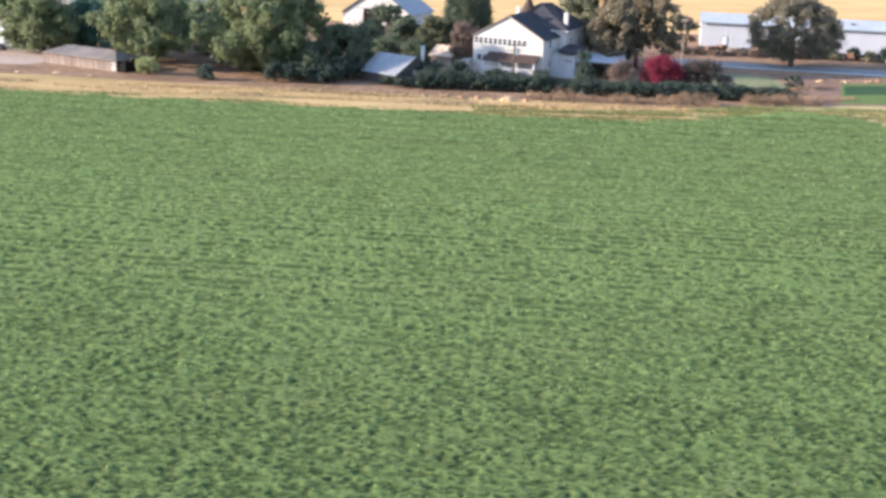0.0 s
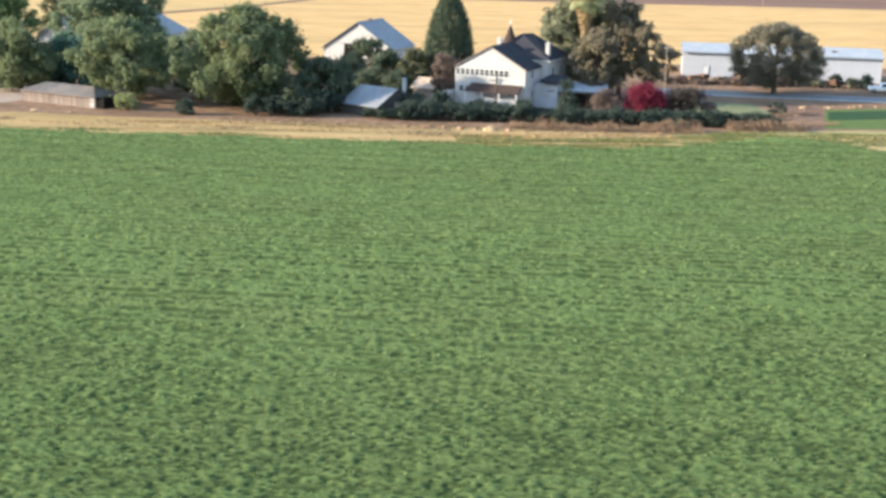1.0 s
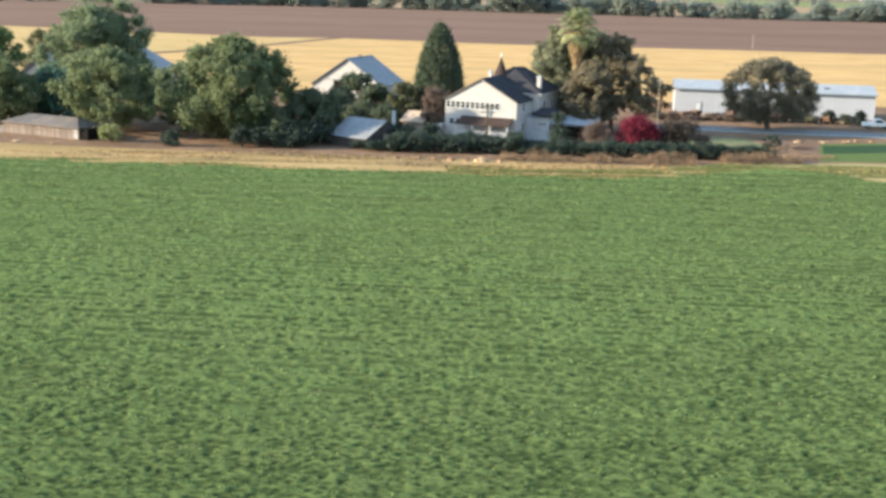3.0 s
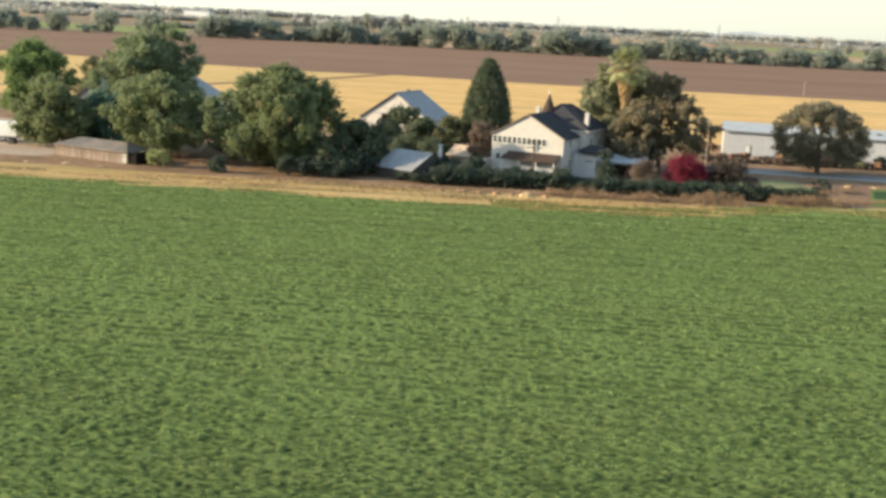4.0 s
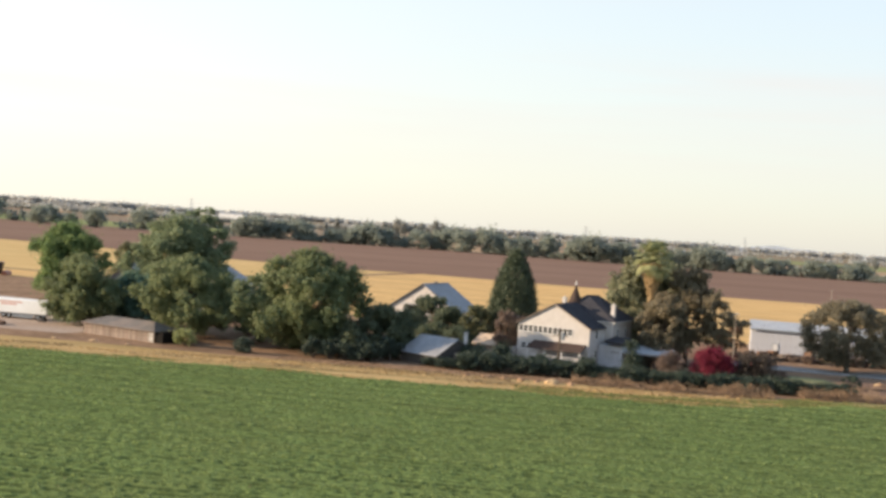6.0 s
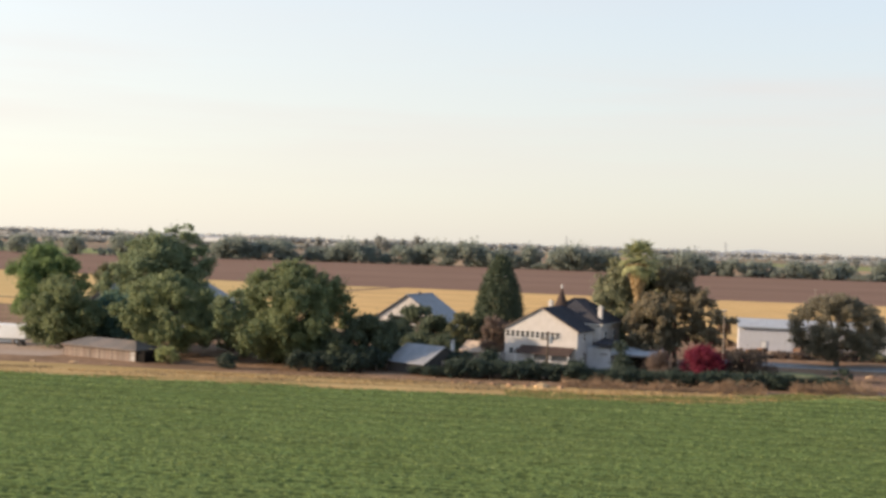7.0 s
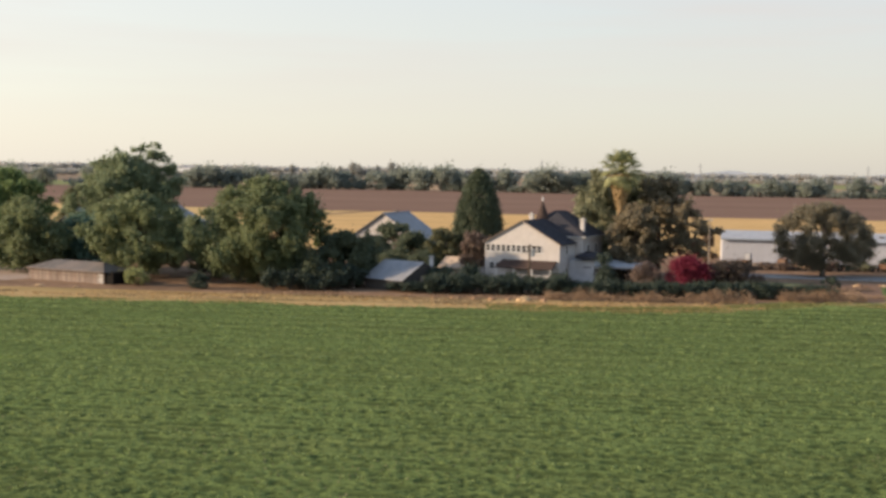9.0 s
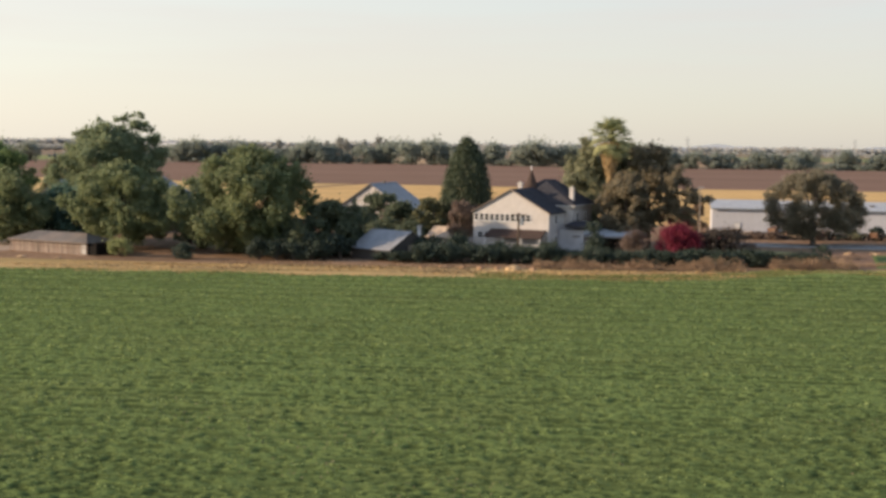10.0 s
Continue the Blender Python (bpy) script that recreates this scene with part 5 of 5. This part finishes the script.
shrub("red_blossom_bush", 33.9, 181.5, 3.6, 5.5, L_RED, "round bush covered in crimson blossom", 159, "bush", 30, 0.2)
shrub("brown_bush", 27.4, 181.5, 2.5, 4.4, L_BROWN, "rounded rust-brown bush behind the hedge", 151, "bush", 20, 0.22)
shrub("dark_bush", 39.8, 181.5, 3.6, 5.0, L_DUSK, "dull dark brown rounded bush beside the red one", 152, "bush", 34)
shrub("dark_bush", -35.7, 176.3, 2.0, 2.2, L_HEDGE, "dark low bush alone at the strip", 153, "bush", 26)
shrub("pale_bush", -45.4, 179.8, 2.5, 2.6, L_PALE, "pale green bush beside the dark stall", 154, "bush", 22)
shrub("clipped_shrub", 22.0, 184.0, 1.5, 6.2, L_HEDGE, "dark upright clipped shrub beside the house", 155, "shrub", 12)
shrub("dark_bush", 43.2, 181, 2.2, 2.8, L_BROWN, "brownish bush beside the lawn", 156, "bush")
shrub("dark_bush", -77, 214, 3.4, 3.0, L_TEAL, "dark green bush behind the trailer", 157, "bush")
shrub("dark_bush", -9.5, 204, 3.6, 4.6, L_SHADED, "dark green bush behind the tin-roofed shed", 171, "bush", 26)
shrub("dark_bush", -5.2, 201, 3.2, 4.2, L_SHADED, "dark green bush beside the standpipe", 172, "bush", 24)
shrub("brown_bush", -8.0, 211.5, 3.4, 5.6, L_BROWN, "brownish bush among the yard trees", 173, "bush", 24)
shrub("dark_bush", -14.0, 214, 4.2, 5.2, L_SHADED, "dark green bush before the white barn", 174, "bush", 28)
shrub("dark_bush", 56.2, 188, 1.9, 2.2, L_HEDGE, "small dark bush at the end of the lawn", 158, "bush")

for i, (bx_, by_, bh) in enumerate(((71, 226.5, 1.8), (74, 226, 2.2), (77.5, 225.5, 2.6), (80.5, 225, 2.0), (83, 224.5, 2.8), (68, 227, 1.6))):
    shrub("roadside_shrub", bx_, by_, 1.7, bh, L_GREY if i % 2 else L_HEDGE, "low grey-green shrub before the long shed", 180 + i, "shrub", 14, 0.3, "shrubs before the long shed")
for i in range(9):
    heap("rubble_mound", 62.5 + 1.6 * i + 0.8 * math.sin(i * 4.1), 196.3 + 0.35 * i + 0.6 * math.sin(i * 1.9), 0.45 + 0.25 * math.sin(i * 2.7), 0.3 + 0.1 * math.sin(i * 1.3), M_CLOD if i % 3 else M_STRAW_HEAP, "low pale mound of rubble along the drive", "mound", 40 + i, "mounds along the drive")
for i in range(9):
    shrub("roadside_shrub", 46 + 2.6 * i + 0.7 * math.sin(i * 3.1), 226.5 + 0.8 * math.sin(i * 2.2), 1.5, 1.3 + 0.5 * math.sin(i * 1.7), L_BROWN if i % 3 else L_DUSK, "low brown shrub beside the road", 330 + i, "shrub", 12, 0.3, "brown shrubs beside the road")
kinds = [shrub("hedge_shrub", -25.5 + 2.4 * i, 176.5, 2.0, 2.9, L_HEDGE, "dark green shrub of the field hedge", 160 + i, "hedge", 12, 0.3, "hedge along the field") for i in range(4)]
rr = random.Random(5)
for i in range(4, 38):
    hx = -13.5 + 1.75 * i
    near = min(max((hx - 4) / 16, 0), 1)
    tall = (0.95 - 0.18 * near) * (0.5 if hx < -3.2 else 1)
    copy_thing(kinds[i % 4], pose(hx, 175.5 - 0.9 * near + rr.uniform(-0.4, 0.4), 0, 0, 0, rr.uniform(0, 360)) @ Matrix.Diagonal((1, 1, tall * rr.uniform(0.85, 1.12), 1)))
for i in range(34):
    hx = -8.0 + 1.75 * i
    copy_thing(kinds[(i * 3 + 1) % 4], pose(hx, 177.4 - 1.0 * min(max((hx - 4) / 16, 0), 1) + rr.uniform(-0.3, 0.3), 0, 0, 0, rr.uniform(0, 360)) @ Matrix.Diagonal((1, 1, rr.uniform(0.85, 1.05) * (0.5 if hx < -3.2 else 1 if hx < 15 else 0.74), 1)))
for hx, hy, hk in ((-22, 178.5, 1.15), (-25.5, 179.5, 1.0), (-14.5, 180.5, 1.3), (-16.5, 178, 1.1), (-19, 178.4, 1.2), (-2, 181.5, 1.3), (2.2, 181, 1.25), (8, 180.5, 0.95), (15, 181, 1.0), (47, 176, 0.65), (50.5, 176.4, 0.6)):
    copy_thing(kinds[rr.randrange(4)], pose(hx, hy, 0, 0, 0, rr.uniform(0, 360)) @ Matrix.Scale(hk, 4))

# ---- far tree rows and the horizon ----
far_kinds = []
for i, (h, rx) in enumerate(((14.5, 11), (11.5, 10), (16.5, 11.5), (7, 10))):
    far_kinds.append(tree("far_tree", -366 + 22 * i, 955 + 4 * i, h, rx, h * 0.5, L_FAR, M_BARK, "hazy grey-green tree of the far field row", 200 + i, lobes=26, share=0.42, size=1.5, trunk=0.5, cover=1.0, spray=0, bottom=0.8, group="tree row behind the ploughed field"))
row_x = [-366, -240, -60, 90, 300, 700]
row_y = [1012, 988, 1022, 985, 962, 1000]
fr = random.Random(9)
x = -700.0
while x < 640:
    y = float(np.interp(x, row_x, row_y)) + fr.uniform(2, 16)
    gap = -345 < x < -300 or -30 < x < -12
    if not gap:
        k = fr.uniform(0.85, 1.4)
        copy_thing(far_kinds[fr.choice((0, 0, 1, 2, 2, 3))], pose(x, y, 0, 0, 0, fr.uniform(0, 360)) @ Matrix.Diagonal((k * 1.1, k, k * fr.uniform(0.85, 1.1), 1)))
        copy_thing(far_kinds[3], pose(x + fr.uniform(-6, 6), y - fr.uniform(1, 5), 0, 0, 0, fr.uniform(0, 360)) @ Matrix.Diagonal((1.0, 0.8, fr.uniform(0.5, 0.9), 1)))
    x += fr.uniform(20, 44) if x < -250 else fr.uniform(8, 15)

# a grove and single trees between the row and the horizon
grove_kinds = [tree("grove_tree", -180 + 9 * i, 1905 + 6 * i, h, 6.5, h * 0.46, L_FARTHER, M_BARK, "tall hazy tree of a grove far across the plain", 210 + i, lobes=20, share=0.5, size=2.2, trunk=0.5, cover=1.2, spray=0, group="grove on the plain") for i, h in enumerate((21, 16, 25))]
for gx_, gy_, gk in ((-172, 1900, 1.3), (-158, 1905, 1.6), (-149, 1895, 1.7), (-136, 1900, 1.5), (-122, 1910, 1.6), (-110, 1900, 1.5), (-98, 1890, 1.7), (-88, 1900, 1.75), (-66, 1900, 1.25), (-30, 1950, 1.4), (-42, 1950, 1.2), (34, 1950, 1.2), (152, 1900, 1.0), (158, 1900, 1.6), (166, 1905, 1.1), (-258, 1800, 1.2), (-240, 1800, 1.3), (-215, 1700, 0.8), (60, 1500, 0.7), (-20, 1350, 0.6), (520, 1700, 1.2), (560, 1750, 1.1), (330, 1600, 0.9)):
    copy_thing(grove_kinds[fr.choice((0, 1, 2))], pose(gx_, gy_, 0, 0, 0, fr.uniform(0, 360)) @ Matrix.Diagonal((gk * 0.65, gk * 0.65, gk * 0.68, 1)))


def pylon(x, y, tall):
    """A far lattice mast with three arms."""
    p = thing("power_pylon", x, y, 0, 20, "grey steel power pylon far across the plain", "pylon", "pylons on the horizon")
    w = tall * 0.09
    for cx, cy in ((-1, -1), (1, -1), (1, 1), (-1, 1)):
        part("leg", Shape().tube([(cx * w, cy * w, -0.5), (cx * w * 0.35, cy * w * 0.35, tall * 0.6), (0, 0, tall)], [0.3, 0.25, 0.15], 4), M_GUTTER, p)
    for k in range(6):
        z0, z1 = tall * 0.1 * k, tall * 0.1 * (k + 1)
        a0, a1 = w * (1 - 0.108 * k), w * (1 - 0.108 * (k + 1))
        part("brace", Shape().tube([(-a0, -a0, z0), (a1, -a1, z1)], [0.14, 0.14], 4).tube([(a0, -a0, z0), (-a1, -a1, z1)], [0.14, 0.14], 4), M_GUTTER, p)
    for z, r in ((0.66, 0.16), (0.78, 0.2), (0.9, 0.14)):
        part("arm", Shape().tube([(-tall * r, 0, tall * z), (0, 0, tall * z + 0.8), (tall * r, 0, tall * z)], [0.1, 0.3, 0.1], 4), M_GUTTER, p)


pylon(205, 2900, 46)
pylon(590, 2950, 44)
pylon(-640, 2500, 42)
pylon(1010, 3000, 44)


def far_woods(name, count, y0, y1, x0, x1, low, high, size, seed, label, gaps=0.0, leaf=L_FARTHER):
    """Woods too far to count: clumps strewn along broken lines."""
    r = np.random.default_rng(seed)
    lobes = []
    while len(lobes) < count:
        x = r.uniform(x0, x1)
        y = r.uniform(y0, y1)
        if float(vnoise(np.array([x * 0.012]), np.array([seed + 0.5]), seed)[0]) < gaps:
            continue
        h = low + (high - low) * float(vnoise(np.array([x * 0.006]), np.array([y * 0.01]), seed)[0]) ** 1.5
        lobes.append((np.array([x, y, h * 0.4]), h * 0.6))
    ob = new(name, quads_mesh(name, leaves_on(r, lobes, size, 1.3, squash=0.6, loose=0.08), leaf))
    return tagged(ob, label, "woods", kind="stuff")


far_woods("far_woods", 150, 1345, 1385, -950, -250, 6, 10, 2.0, 306, "hazy trees behind the far green field", 0.5)
far_woods("far_woods", 300, 2000, 2080, -1300, -230, 9, 15, 3.0, 307, "hazy woods closing the plain on the west", 0.12)
far_woods("far_woods", 60, 2050, 2062, -230, 1000, 2.5, 6.5, 2.6, 305, "hazy low tree row across the plain", 0.6)
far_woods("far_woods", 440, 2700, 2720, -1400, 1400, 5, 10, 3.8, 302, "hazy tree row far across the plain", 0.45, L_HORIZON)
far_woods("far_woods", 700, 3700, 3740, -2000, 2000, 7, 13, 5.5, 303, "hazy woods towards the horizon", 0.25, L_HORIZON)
# taller than real trees: they also stand in for distant hills and mist
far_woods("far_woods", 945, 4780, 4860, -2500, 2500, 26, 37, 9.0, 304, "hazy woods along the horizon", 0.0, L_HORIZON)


def warehouse(x, y, turn, length, deep, tall):
    """A long white building with a shallow roof and a row of dock doors, far across the plain."""
    w = thing("warehouse", x, y, 0, turn, "long white warehouse among trees far across the plain", "warehouse")
    part("wall", Shape().box(-length / 2, length / 2, 0, deep, -0.5, tall), M_TRUCK_WHITE, w)
    for k in (-1, 1):
        e, m = (-0.8, deep / 2) if k < 0 else (deep + 0.8, deep / 2)
        quad = [(-length / 2 - 0.8, e, tall), (length / 2 + 0.8, e, tall), (length / 2 + 0.8, m, tall + 2.2), (-length / 2 - 0.8, m, tall + 2.2)]
        part("roof", Shape().slab(quad if k < 0 else quad[::-1], 0.3), M_PALE_ROOF, w)
    for i in range(6):
        u = -length / 2 + length * (i + 0.5) / 6
        part("dock_door", Shape().box(u - 2, u + 2, -0.15, -0.02, 0, 4.5), M_GUTTER, w)


warehouse(-645, 2900, -8, 62, 30, 14.5)


def hills(x0, x1, top, seed):
    s = Shape()
    n = 40
    for i in range(n + 1):
        k = i / n
        h = top * math.sin(math.pi * min(k, 1)) ** 0.8 * (0.75 + 0.5 * noise.noise(Vector((k * 5, seed, 0))))
        s.v += [(x0 + (x1 - x0) * k, 4930, -1), (x0 + (x1 - x0) * k, 4930, max(h, 0.5)), (x0 + (x1 - x0) * k, 4955, -1)]
    for i in range(n):
        a = 3 * i
        s.f += [(a, a + 3, a + 4, a + 1), (a + 1, a + 4, a + 5, a + 2)]
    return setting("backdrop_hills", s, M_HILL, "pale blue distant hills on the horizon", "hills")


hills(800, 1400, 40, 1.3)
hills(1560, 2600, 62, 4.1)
